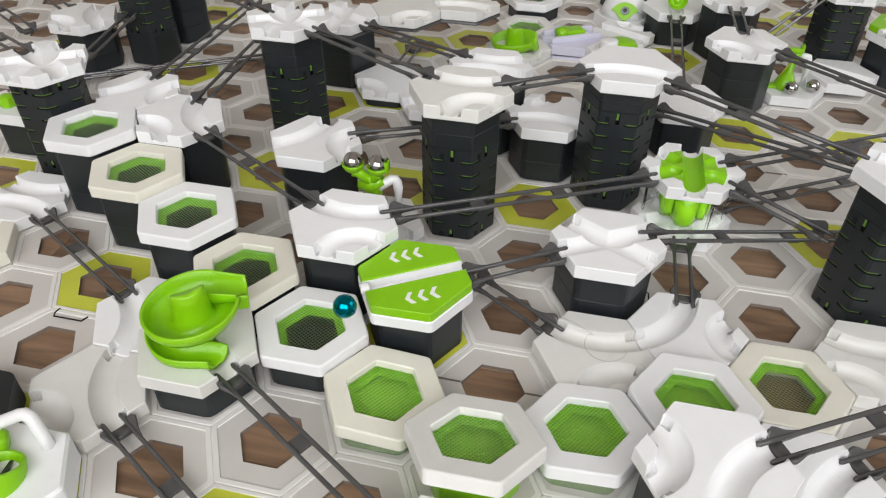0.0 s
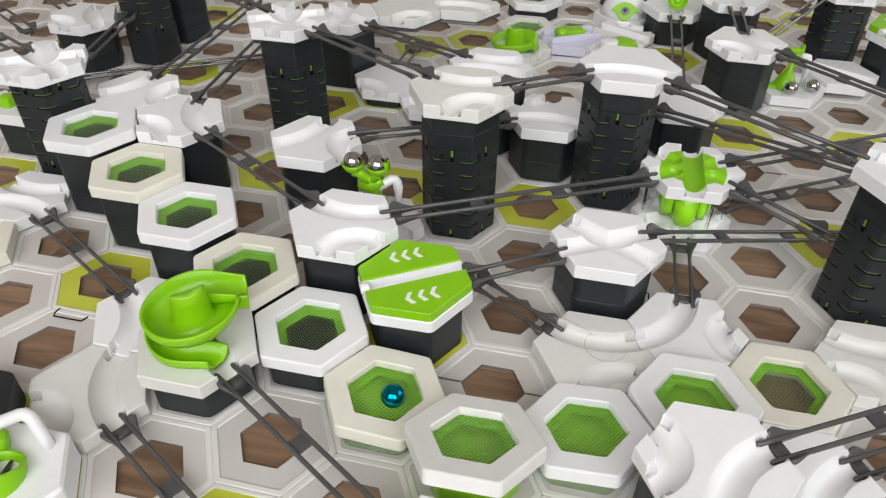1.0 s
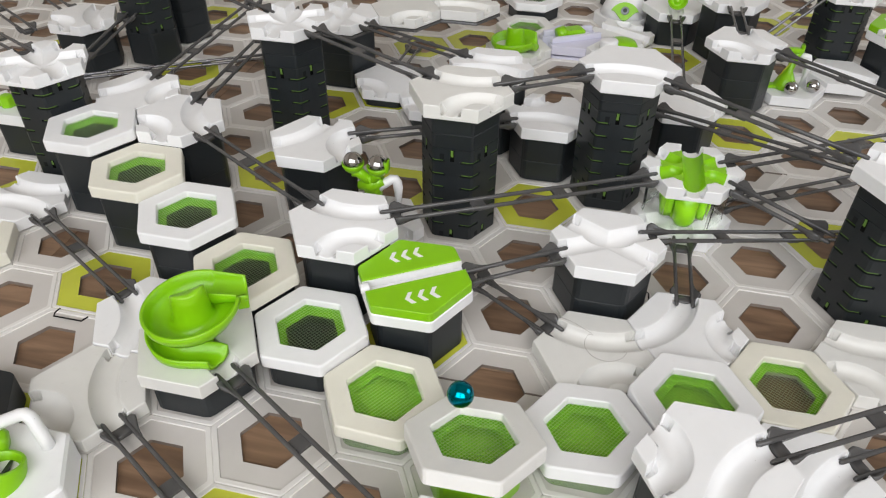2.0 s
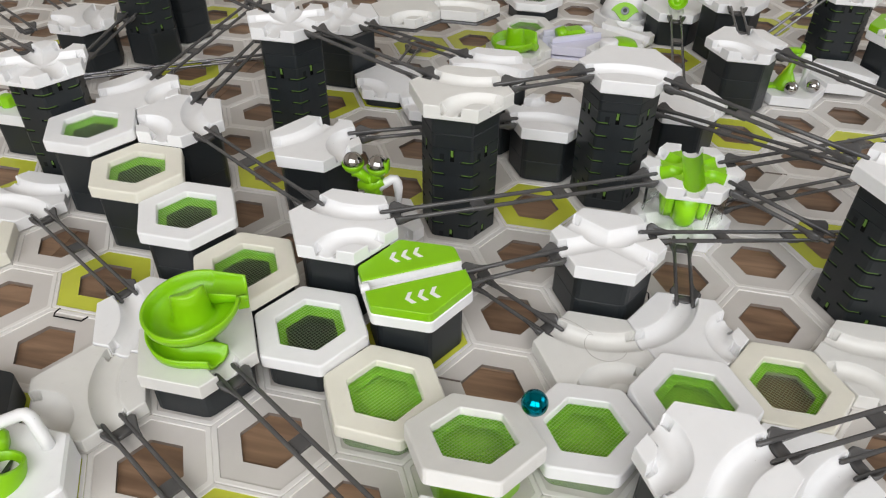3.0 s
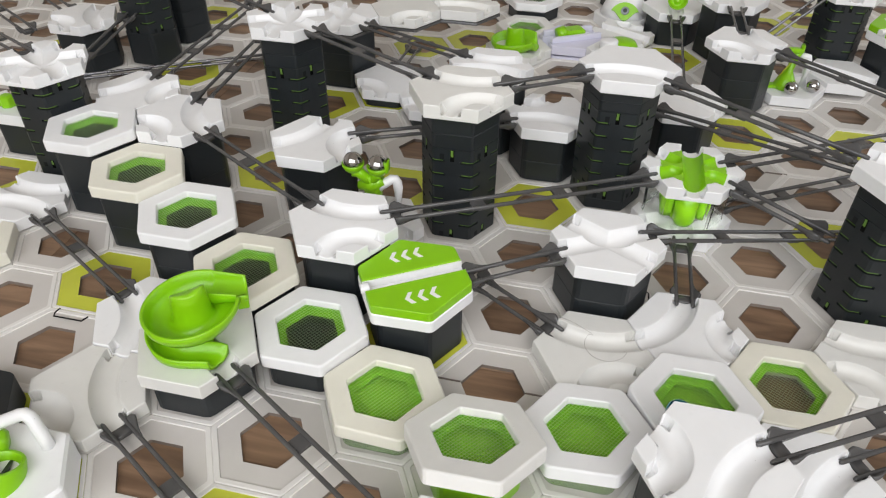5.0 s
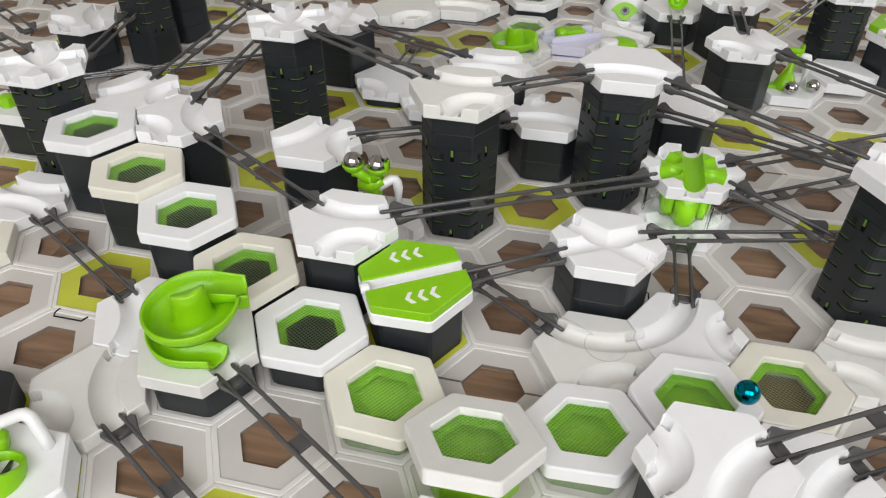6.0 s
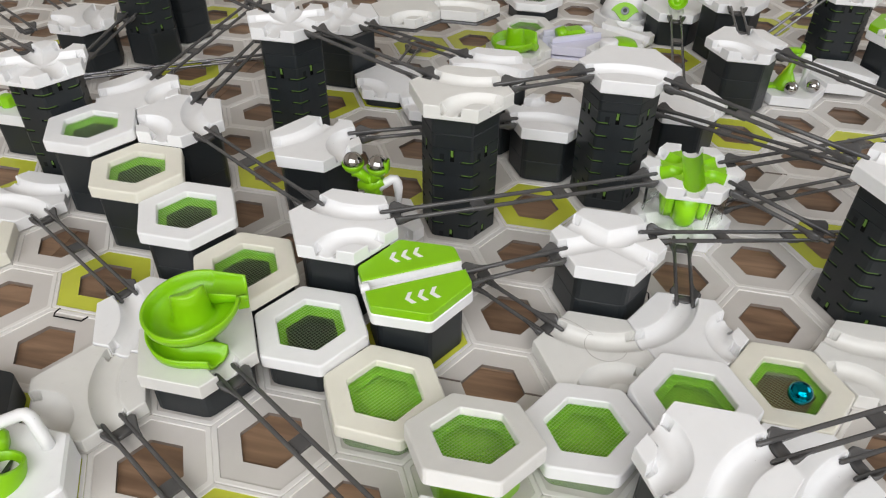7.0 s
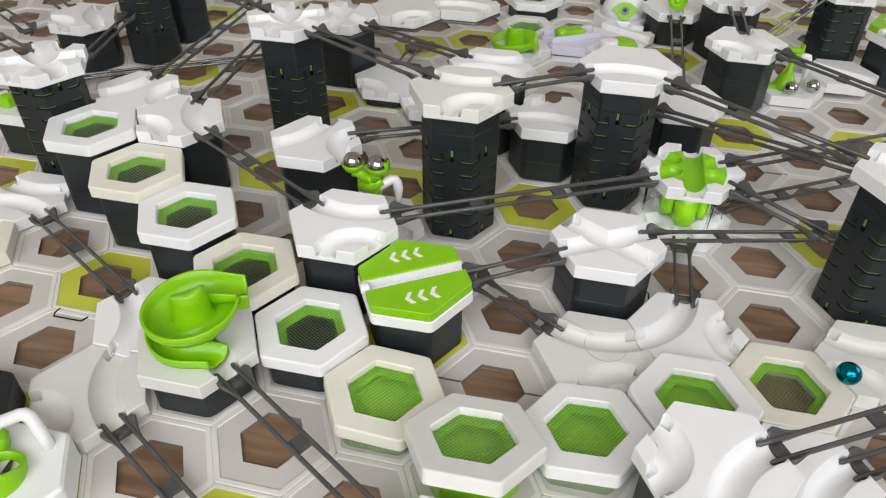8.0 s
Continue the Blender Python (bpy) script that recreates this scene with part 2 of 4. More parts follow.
# ---- the board ----
def build_board():
    board = thing("base_board", pose(0, 0, 0), "grey card base board with hexagonal wells and lime green rings", "game board", kind="structure")
    green = {(0, 1), (-4, 1), (-4, -4), (-5, -1.5), (3, 3.5), (-1, -1.5), (-7, 3.5), (-8, 6), (-2, 6), (-3, 3.5), (-3, 5.5), (2, 6), (4, 1), (5, 3.5),
             (5, 8.5), (-2, -4), (-5, -3.5), (-4, 3), (2, 1), (-2, 1), (-8, 0), (-10, 4), (-9, 5.5), (4, 8)}
    gap = 0.00006
    ro = SIDE - gap
    hole = SIDE * 0.525

    def cell_mesh(kind):
        bm = bmesh.new()
        rim_in = ro * 0.905 if kind == "grey" else ro * 0.93
        rings = [hexring(ro, -0.003, 0.02), hexring(ro, -0.00035, 0.02), hexring(ro - 0.0006, 0, 0.02), hexring(rim_in, 0, 0.02),
                 hexring(rim_in - 0.0003, -0.0007, 0.02), hexring(hole, -0.0007, 0.02), hexring(hole, -0.003, 0.02)]
        vs = [[bm.verts.new(p) for p in ring] for ring in rings]
        for i, (a, b) in enumerate(zip(vs, vs[1:])):
            for k in range(18):
                f = bm.faces.new((a[k], a[(k + 1) % 18], b[(k + 1) % 18], b[k]))
                f.material_index = 1 if i in (1, 2, 3) else (2 if i == 5 else 0)
        me = bpy.data.meshes.new("cell")
        bmesh.ops.recalc_face_normals(bm, faces=bm.faces)
        bm.to_mesh(me)
        bm.free()
        me.materials.append(CARDGREEN if kind == "green" else CARD)
        me.materials.append(CARDRIM)
        me.materials.append(CARDEDGE)
        return me

    meshes = {k: cell_mesh(k) for k in ("grey", "green")}
    rng = random.Random(4)
    for c in range(-14, 11):
        for r2 in range(-10, 34):
            if (c % 2) != (r2 % 2):
                continue
            r = r2 / 2
            g = at(c, r)
            if r > 6 and abs(c) > 10 or r < -3.5 and abs(c) > 5:
                continue
            kind = "green" if (c, r) in green else "grey"
            ob = part_mesh("cell", meshes[kind], None, board)
            if (c, r) in ((0, -2), (-5, -0.5), (3, 2.5)):
                # the joint of two board plates runs through this cell
                for sx in (-1, 1):
                    bm = bmesh.new()
                    box(bm, min(sx * hole, sx * ro), max(sx * hole, sx * ro), -0.0003, 0.0003, -0.0022, 0.00012)
                    part('plate_joint', bm, CARDEDGE, board).matrix_basis = pose(g.x, g.y, 0)
            ob.matrix_basis = pose(g.x + rng.uniform(-.00005, .00005), g.y + rng.uniform(-.00005, .00005), rng.uniform(-.0002, 0.0))


    # cut outlines of the tongues that join the board's plates
    for x, y, turn in ((-0.2500, -0.1185, 0), (0.0700, -0.0240, 0)):
        bm = bmesh.new()
        tube(bm, [(-0.0100, 0.0036, 0), (-0.0108, 0, 0), (-0.0096, -0.0030, 0), (0.0086, -0.0030, 0), (0.0104, 0.0010, 0)] if x < 0 else
             [(-0.008, 0.0056, 0), (0.0088, 0.0052, 0), (0.0101, 0.0040, 0), (0.0101, -0.0020, 0)], 0.00045, 6)
        part("tongue_outline", bm, CUTBLACK, board).matrix_basis = pose(x, y, -0.0001, 0, 0, turn)


# ---- tiles ----
TILE_H = 8.4 * K
TILE_R = SIDE - 0.0007


def channel_distance(ch, x, y):
    """Distance of the points from the middle line of a channel (edge a, edge b)."""
    a, b = ch
    if b is None:
        # a blind channel from edge a to the middle
        m = edge_mid(a, 1.3)
        t = np.clip((x * m.x + y * m.y) / m.length_squared, 0, 1)
        return np.hypot(x - t * m.x, y - t * m.y)
    gap = (b - a) % 6
    if gap == 3:
        m = edge_mid(a)
        return np.abs(x * m.y - y * m.x) / m.length
    if gap in (1, 5):
        e = a if gap == 1 else b
        ang = edge_angle(e) - radians(30)
        cx, cy, rad = SIDE * math.cos(ang), SIDE * math.sin(ang), SIDE / 2
    else:
        e = (a + 1) % 6 if gap == 2 else (b + 1) % 6
        ang = edge_angle(e)
        cx, cy, rad = PITCH * math.cos(ang), PITCH * math.sin(ang), SIDE * 1.5
    return np.abs(np.hypot(x - cx, y - cy) - rad)


CH_R, CH_D = 0.0073, 0.0063
CH_W = math.sqrt(CH_R ** 2 - (CH_R - CH_D) ** 2)
CH_SLOT, CH_BRIM, CH_POCKET = 0.0042, 0.0061, 0.0074
tile_cache = {}


def tile_mesh(channels, n=56, height=TILE_H):
    """A hexagonal track tile whose top carries half-pipe channels."""
    key = (tuple(channels), n, round(height, 5))
    if key in tile_cache:
        return tile_cache[key]
    xs, ys, ring_start = [0.0], [0.0], [0]
    for k in range(1, n + 1):
        ring_start.append(len(xs))
        for s in range(6):
            a0, a1 = math.pi / 3 * s, math.pi / 3 * (s + 1)
            for j in range(k):
                f = j / k
                rr = TILE_R * k / n
                xs.append(rr * (math.cos(a0) * (1 - f) + math.cos(a1) * f))
                ys.append(rr * (math.sin(a0) * (1 - f) + math.sin(a1) * f))
    x, y = np.array(xs), np.array(ys)

    def dist(px, py):
        d = np.full(px.shape, 1.0)
        for ch in channels:
            d = np.minimum(d, channel_distance(ch, px, py))
        return d

    h = TILE_R / n
    d = dist(x, y)

    def apothem_of(px, py):
        return np.max([px * math.cos(edge_angle(e)) + py * math.sin(edge_angle(e)) for e in range(6)], axis=0)

    apo = apothem_of(x, y)
    mouth, brim = apo > PITCH / 2 - 0.0058, apo > PITCH / 2 - 0.0011
    eps = 1e-5
    gx, gy = (dist(x + eps, y) - d) / eps, (dist(x, y + eps) - d) / eps
    inner = np.arange(len(x)) < ring_start[n]
    nx, ny = x, y
    wide = np.where(brim, CH_BRIM, np.where(mouth, CH_POCKET, CH_W))
    for lines in (np.where(mouth, wide - 0.75 * h, 9.0), np.where(mouth, CH_SLOT, 9.0), wide):
        near = inner & (np.abs(d - lines) < 0.5 * h)
        nx = np.where(near, x + (lines - d) * gx, nx)
        ny = np.where(near, y + (lines - d) * gy, ny)
    x, y = nx, ny
    d = dist(x, y)
    dd = np.clip(d, 0, CH_W)
    z = np.where(d < wide - 1e-6, -CH_D + CH_R - np.sqrt(CH_R ** 2 - dd ** 2), 0.0)
    # two pockets beside the lane take the ends of a rail's bars
    z = np.where(mouth & (d > CH_SLOT + 1e-6) & (d < wide - 1e-6), np.where(brim, -CH_D + 0.0004, -CH_D - 0.0012), z)
    z = np.where((d >= wide - 1e-6) & (d < wide + 0.6 * h), -0.0002, z)
    verts = [(float(a), float(b), float(c)) for a, b, c in zip(x, y, z)]
    faces = []
    for k in range(1, n + 1):
        out_n, in_n = 6 * k, 6 * (k - 1)
        o0, i0 = ring_start[k], ring_start[k - 1]
        for s in range(6):
            for j in range(k):
                o_a, o_b = o0 + (s * k + j) % out_n, o0 + (s * k + j + 1) % out_n
                i_a = i0 + ((s * (k - 1) + j) % in_n if in_n else 0)
                faces.append((o_a, o_b, i_a))
                if j < k - 1:
                    i_b = i0 + (s * (k - 1) + j + 1) % in_n
                    faces.append((o_b, i_b, i_a))
    # side walls: a small rounding at the top, straight down, a chamfer below
    m = 6 * n
    rim = list(range(ring_start[n], ring_start[n] + m))
    prev = rim
    for dz, grow in ((0.0005, 0.0004), (None, 0.0004), ("b", -0.0006)):
        start = len(verts)
        for i in rim:
            px, py, pz = verts[i]
            ln = math.hypot(px, py)
            if dz is None:
                zz = -height + 0.0007
            elif dz == "b":
                zz = -height
            else:
                zz = pz - dz
            f = 1 + grow / ln
            verts.append((px * f, py * f, zz))
        cur = list(range(start, start + m))
        for i in range(m):
            j = (i + 1) % m
            faces.append((prev[j], prev[i], cur[i], cur[j]))
        prev = cur
    faces.append(tuple(prev))
    me = bpy.data.meshes.new("tile")
    me.from_pydata(verts, [], faces)
    me.update()
    for f in me.polygons:
        f.use_smooth = True
    me.set_sharp_from_angle(angle=radians(28))
    tile_cache[key] = me
    return me


def colour_word(mat):
    return {"white_plastic": "white", "yellowed_plastic": "yellowed cream", "offwhite_plastic": "off-white", "lavender_plastic": "lavender"}[mat.name]


mat_tiles = {}


def material_mesh(me, mat):
    key = (me.name, mat.name)
    if key not in mat_tiles:
        m2 = me.copy()
        m2.materials.clear()
        m2.materials.append(mat)
        mat_tiles[key] = m2
    return mat_tiles[key]


def track_tile(c, r, top, channels, mat=None, rot=0, n=56, dx=0.0, dy=0.0, height=None, what="curved channels", stand="black blocks", name="track_tile"):
    mat = mat or WHITE
    g = at(c, r)
    me = material_mesh(tile_mesh(channels, n, height or TILE_H), mat)
    ob = new(name, me)
    ob.matrix_basis = pose(g.x + dx, g.y + dy, top * K, 0, 0, rot)
    on = stand if top > 10 else "grey board"
    return tagged(ob, colour_word(mat) + " hexagonal track tile with " + what + " on " + on, "track tile", "track tiles")


stack_cache = {}


def spacer(c, r, z0, z1, dx=0.0, dy=0.0, scale=0.86, hollow=False):
    """A column of black hexagonal spacer blocks between two heights."""
    if z1 - z0 < 2.5:
        return None
    g = at(c, r)
    ob = thing("spacer_column", pose(g.x + dx, g.y + dy, z0 * K), "charcoal black plastic hexagonal spacer blocks stacked under a track tile", "spacer", "spacer columns")
    left, z = (z1 - z0), 0.0
    while left > 0.5:
        h = 14.6 if left > 30 else left
        key = (round(h, 1), scale, hollow)
        if key not in stack_cache:
            bm = bmesh.new()
            R = SIDE * scale
            hh = h * K
            rings = [hexring(R - 0.00022, 0, 0.1), hexring(R, 0.0003, 0.1), hexring(R, hh - 0.0003, 0.1), hexring(R - 0.0002, hh - 0.0001, 0.1)]
            if hollow:
                rings += [hexring(R - 0.0022, hh - 0.0001, 0.1), hexring(R - 0.0024, 0.0010, 0.1)]
            loft(bm, rings)
            me = bpy.data.meshes.new("block")
            bmesh.ops.recalc_face_normals(bm, faces=bm.faces)
            bm.to_mesh(me)
            bm.free()
            me.materials.append(BLACK)
            stack_cache[key] = me
        b = part_mesh("block", stack_cache[key], None, ob)
        b.matrix_basis = pose(0, 0, z * K)
        z += h
        left -= h
    return ob


def raised(c, r, top, channels, mat=None, **kw):
    spacer(c, r, 0, top - 8.4, kw.get("dx", 0.0), kw.get("dy", 0.0))
    return track_tile(c, r, top, channels, mat, **kw)


def tower(c, r, top, base=0.0, z0=0.0, dx=0.0):
    """A tall column: a plain foot, a slotted sleeve with lime inside, plain cap blocks."""
    g = at(c, r)
    ob = thing("slotted_tower", pose(g.x + dx, g.y, z0 * K), "tall charcoal plastic tower of slotted blocks with lime green slits", "tower", "slotted towers")
    R = SIDE * 0.765
    ap = R * 0.866
    sleeve = min(62.0, top - base)
    rows = round(sleeve / 8.86)
    h = sleeve * K / rows
    foot = base * K

    def notched(f, z):
        ring = []
        for k in range(6):
            a = Vector((math.cos(math.pi / 3 * k), math.sin(math.pi / 3 * k))) * R
            p = Vector((math.cos(math.pi / 3 * (k - 1)), math.sin(math.pi / 3 * (k - 1)))) * R
            q = Vector((math.cos(math.pi / 3 * (k + 1)), math.sin(math.pi / 3 * (k + 1)))) * R
            up, uq = (p - a).normalized(), (q - a).normalized()
            for w in (a + up * 0.0080, (a + up * 0.0075) * f, (a + up * 0.0012) * f, (a + uq * 0.0012) * f, (a + uq * 0.0075) * f, a + uq * 0.0080):
                ring.append((w.x, w.y, z))
        return ring

    def plain_block(name, z_low, z_high):
        bm = bmesh.new()
        loft(bm, [hexring(R - 0.0003, z_low, 0.06), hexring(R, z_low + 0.0004, 0.06), hexring(R, z_high - 0.0004, 0.06), hexring(R - 0.0004, z_high - 0.0001, 0.06)])
        part(name, bm, BLACK, ob)

    if base > 1:
        plain_block("foot_block", 0, foot)
    over = top - base - sleeve
    if over > 1:
        cuts = [0, over * 0.46, over] if over > 12 else [0, over]
        for lo, hi in zip(cuts, cuts[1:]):
            plain_block("cap_block", foot + (sleeve + lo) * K, foot + (sleeve + hi) * K)
    # each ring of the sleeve has a groove round its corners near its lower edge, but for the lowest
    bm = bmesh.new()
    loft(bm, [notched(1, 0), notched(1, h)])
    part("block", bm, BLACK, ob).matrix_basis = pose(0, 0, foot)
    bm = bmesh.new()
    loft(bm, [notched(1, 0), notched(1, h * 0.02), notched(0.91, h * 0.025), notched(0.91, h * 0.19), notched(1, h * 0.20), notched(1, h)])
    bl = None
    for i in range(1, rows):
        if bl is None:
            o = part("block", bm, BLACK, ob)
            bl = o.data
        else:
            o = part_mesh("block", bl, None, ob)
        o.matrix_basis = pose(0, 0, foot + h * i)
    # lime slits lie in the grooves, wrapping the corners
    bm = bmesh.new()
    for s in (-1, 1):
        a = Vector((R * 0.985, 0, 0))
        d = Vector((math.cos(radians(120 * s)), math.sin(radians(120 * s)), 0))
        out = -0.0003
        nrm = Vector((math.cos(radians(30 * s)), math.sin(radians(30 * s)), 0))
        p0, p1 = a + d * 0.0006, a + d * 0.0066
        lo, hi = Vector((0, 0, h * 0.105)), Vector((0, 0, h * 0.175))
        loft(bm, [[p0 - nrm * .002 + lo, p1 - nrm * .002 + lo, p1 - nrm * .002 + hi, p0 - nrm * .002 + hi],
                  [p0 + nrm * out + lo, p1 + nrm * out + lo, p1 + nrm * out + hi, p0 + nrm * out + hi]])
    sl = None
    for i in range(1, rows):
        for k in (0, 3, 4, 5):
            if sl is None:
                o = part("slit", bm, SHADEDLIME, ob, "lime green slit")
                sl = o.data
            else:
                o = part_mesh("slit", sl, None, ob, "lime green slit")
            o.matrix_basis = pose(0, 0, foot + h * i, 0, 0, 60 * k)
    # upright slots on near faces: painted shade plates, lime over the upper part
    slot = green = blind = None
    for k in (0, 1, 5):
        for low, tall in ((h * (rows - 1) + h * 0.14, 0.0080), (h * 0.02, 0.0064)):
            # the blind windows are flat plates too, their recess shade painted in
            names = (("slot", CUTBLACK, "black plate painted as the shade of an opening"), ("upright_slit", SHADEDLIME, "lime green upright slit"), ("blind_window", SHADE, "dark plate painted as the shade of a shallow recess"))
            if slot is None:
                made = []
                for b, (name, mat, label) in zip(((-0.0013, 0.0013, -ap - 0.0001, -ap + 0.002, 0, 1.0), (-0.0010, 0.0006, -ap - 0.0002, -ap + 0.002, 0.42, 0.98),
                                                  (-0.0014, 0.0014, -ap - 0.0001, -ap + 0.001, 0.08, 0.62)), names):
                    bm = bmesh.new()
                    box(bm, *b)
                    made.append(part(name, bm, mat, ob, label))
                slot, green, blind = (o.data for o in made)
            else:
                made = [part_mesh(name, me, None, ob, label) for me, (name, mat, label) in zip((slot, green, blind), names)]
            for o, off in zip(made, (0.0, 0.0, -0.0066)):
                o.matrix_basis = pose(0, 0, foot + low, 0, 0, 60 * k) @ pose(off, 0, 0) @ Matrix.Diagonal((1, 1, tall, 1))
    return ob


def net_tile(c, r, top, mat=None, below="black", dx=0.0, dy=0.0, rx=0.0, ry=0.0, wedge=None):
    """A ring tile with a stretched net over a green well."""
    mat = mat or WHITE
    g = at(c, r)
    H = TILE_H
    ob = thing("net_tile", pose(g.x + dx, g.y + dy, top * K, rx, ry), colour_word(mat) + " hexagonal trampoline tile with net over a lime well", "trampoline", "net tiles")
    if "ring" not in tile_cache:
        bm = bmesh.new()
        R, ri = TILE_R, SIDE * 0.605
        rings = [hexring(R * 0.93, -H, 0.05), hexring(R, -H + 0.0015, 0.05), hexring(R, -0.0011, 0.05), hexring(R - 0.0003, -0.0004, 0.05), hexring(R - 0.0010, 0, 0.05),
                 hexring(ri + 0.0006, 0, 0.05), hexring(ri, -0.0006, 0.05), hexring(ri - 0.0003, -0.0040, 0.05), hexring(ri + 0.002, -0.0042, 0.05), hexring(ri + 0.002, -H, 0.05)]
        vs = loft(bm, rings, False, False)
        for k in range(18):
            bm.faces.new((vs[-1][k], vs[-1][(k + 1) % 18], vs[0][(k + 1) % 18], vs[0][k]))
        bmesh.ops.recalc_face_normals(bm, faces=bm.faces)
        me = bpy.data.meshes.new("ring")
        bm.to_mesh(me)
        bm.free()
        tile_cache["ring"] = me
        # the well: a green collar that steps inward
        bm = bmesh.new()
        ri2 = ri + 0.0018
        rings = [hexring(ri2, -0.0044, 0.05), hexring(ri2 - 0.0010, -0.0054, 0.05), hexring(ri * 0.765, -0.0056, 0.05), hexring(ri * 0.755, -0.0059, 0.05), hexring(ri * 0.752, -0.0063, 0.05),
                 hexring(ri * 0.78, -0.0064, 0.05), hexring(ri2 - 0.0004, -0.0062, 0.05), hexring(ri2 - 0.0002, -H + 0.0001, 0.05), hexring(ri2 + 0.0001, -H + 0.0001, 0.05)]
        vs = loft(bm, rings, False, False)
        for k in range(18):
            bm.faces.new((vs[-1][k], vs[-1][(k + 1) % 18], vs[0][(k + 1) % 18], vs[0][k]))
        bmesh.ops.recalc_face_normals(bm, faces=bm.faces)
        me = bpy.data.meshes.new("well")
        bm.to_mesh(me)
        bm.free()
        me.materials.append(GREEN)
        tile_cache["well"] = me
        # the net: crossing threads cut to the opening
        bm = bmesh.new()
        step, wth = 0.00164, 0.00013
        ap = ri * 0.866
        rr = ri
        for a in (radians(58), radians(148)):
            u, v = Vector((math.cos(a), math.sin(a))), Vector((-math.sin(a), math.cos(a)))
            k = -40
            while k < 41:
                o = v * (k * step)
                lo, hi = -1.0, 1.0
                for e in range(6):
                    n = Vector((math.cos(edge_angle(e)), math.sin(edge_angle(e))))
                    dn, on = u.dot(n), o.dot(n)
                    if abs(dn) < 1e-9:
                        if on > ap:
                            lo, hi = 1, -1
                        continue
                    t = (ap - on) / dn
                    if dn > 0:
                        hi = min(hi, t)
                    else:
                        lo = max(lo, t)
                if hi - lo > 0.001:
                    p, q = o + u * lo, o + u * hi
                    zz = -0.0038 + (0.0001 if a > 2 else 0)
                    w = v * wth
                    loft(bm, [[(p.x - w.x, p.y - w.y, zz - wth), (p.x + w.x, p.y + w.y, zz - wth), (p.x + w.x, p.y + w.y, zz + wth), (p.x - w.x, p.y - w.y, zz + wth)],
                              [(q.x - w.x, q.y - w.y, zz - wth), (q.x + w.x, q.y + w.y, zz - wth), (q.x + w.x, q.y + w.y, zz + wth), (q.x - w.x, q.y - w.y, zz + wth)]])
                k += 1
        me = bpy.data.meshes.new("net")
        bmesh.ops.recalc_face_normals(bm, faces=bm.faces)
        bm.to_mesh(me)
        bm.free()
        tile_cache["net"] = me
    part_mesh("ring", material_mesh(tile_cache["ring"], mat), None, ob)
    w = part_mesh("well", tile_cache["well"], None, ob, "lime green stepped well")
    if below == "black":
        w.matrix_basis = pose(0, 0, -0.0013)
    part_mesh("net", material_mesh(tile_cache["net"], NET), None, ob, "fine pale woven net")
    if below == "green":
        bm = bmesh.new()
        loft(bm, [hexring(SIDE * 0.60, -H - 0.0003, 0.05), hexring(SIDE * 0.60, -H + 0.0002, 0.05)])
        part("well_floor", bm, FLOORGREEN, ob, "green well floor")
    if below == "black":
        spacer(c, r, 0, top - 8.4, dx, dy, hollow=True)
    elif below == "green" and top > 11.5:
        cg = at(c, r)
        bm = bmesh.new()
        hh = (top - 8.4) * K
        R = SIDE * (0.70 if wedge else 0.86)
        up = pose(0, 0, top * K, rx, ry)
        upper = [up @ Vector(q) for q in hexring(R - 0.0006, -TILE_H - 0.0002, 0.1)]
        loft(bm, [hexring(R * 0.97, 0, 0.1), hexring(R, 0.0008, 0.1), upper])
        sp = part("tilt_wedge", bm, wedge or SPACEGREEN)
        sp.matrix_basis = pose(cg.x + dx, cg.y + dy, 0)
        tagged(sp, "translucent pale green hexagonal wedge tilting a trampoline tile", "wedge", "tilt wedges")
    return ob


SPACEGREEN = material("pale_green_clear", (0.70, 0.86, 0.55), 0.12, vary=0.03, bump=0.0, transmission=0.75, ior=1.3)


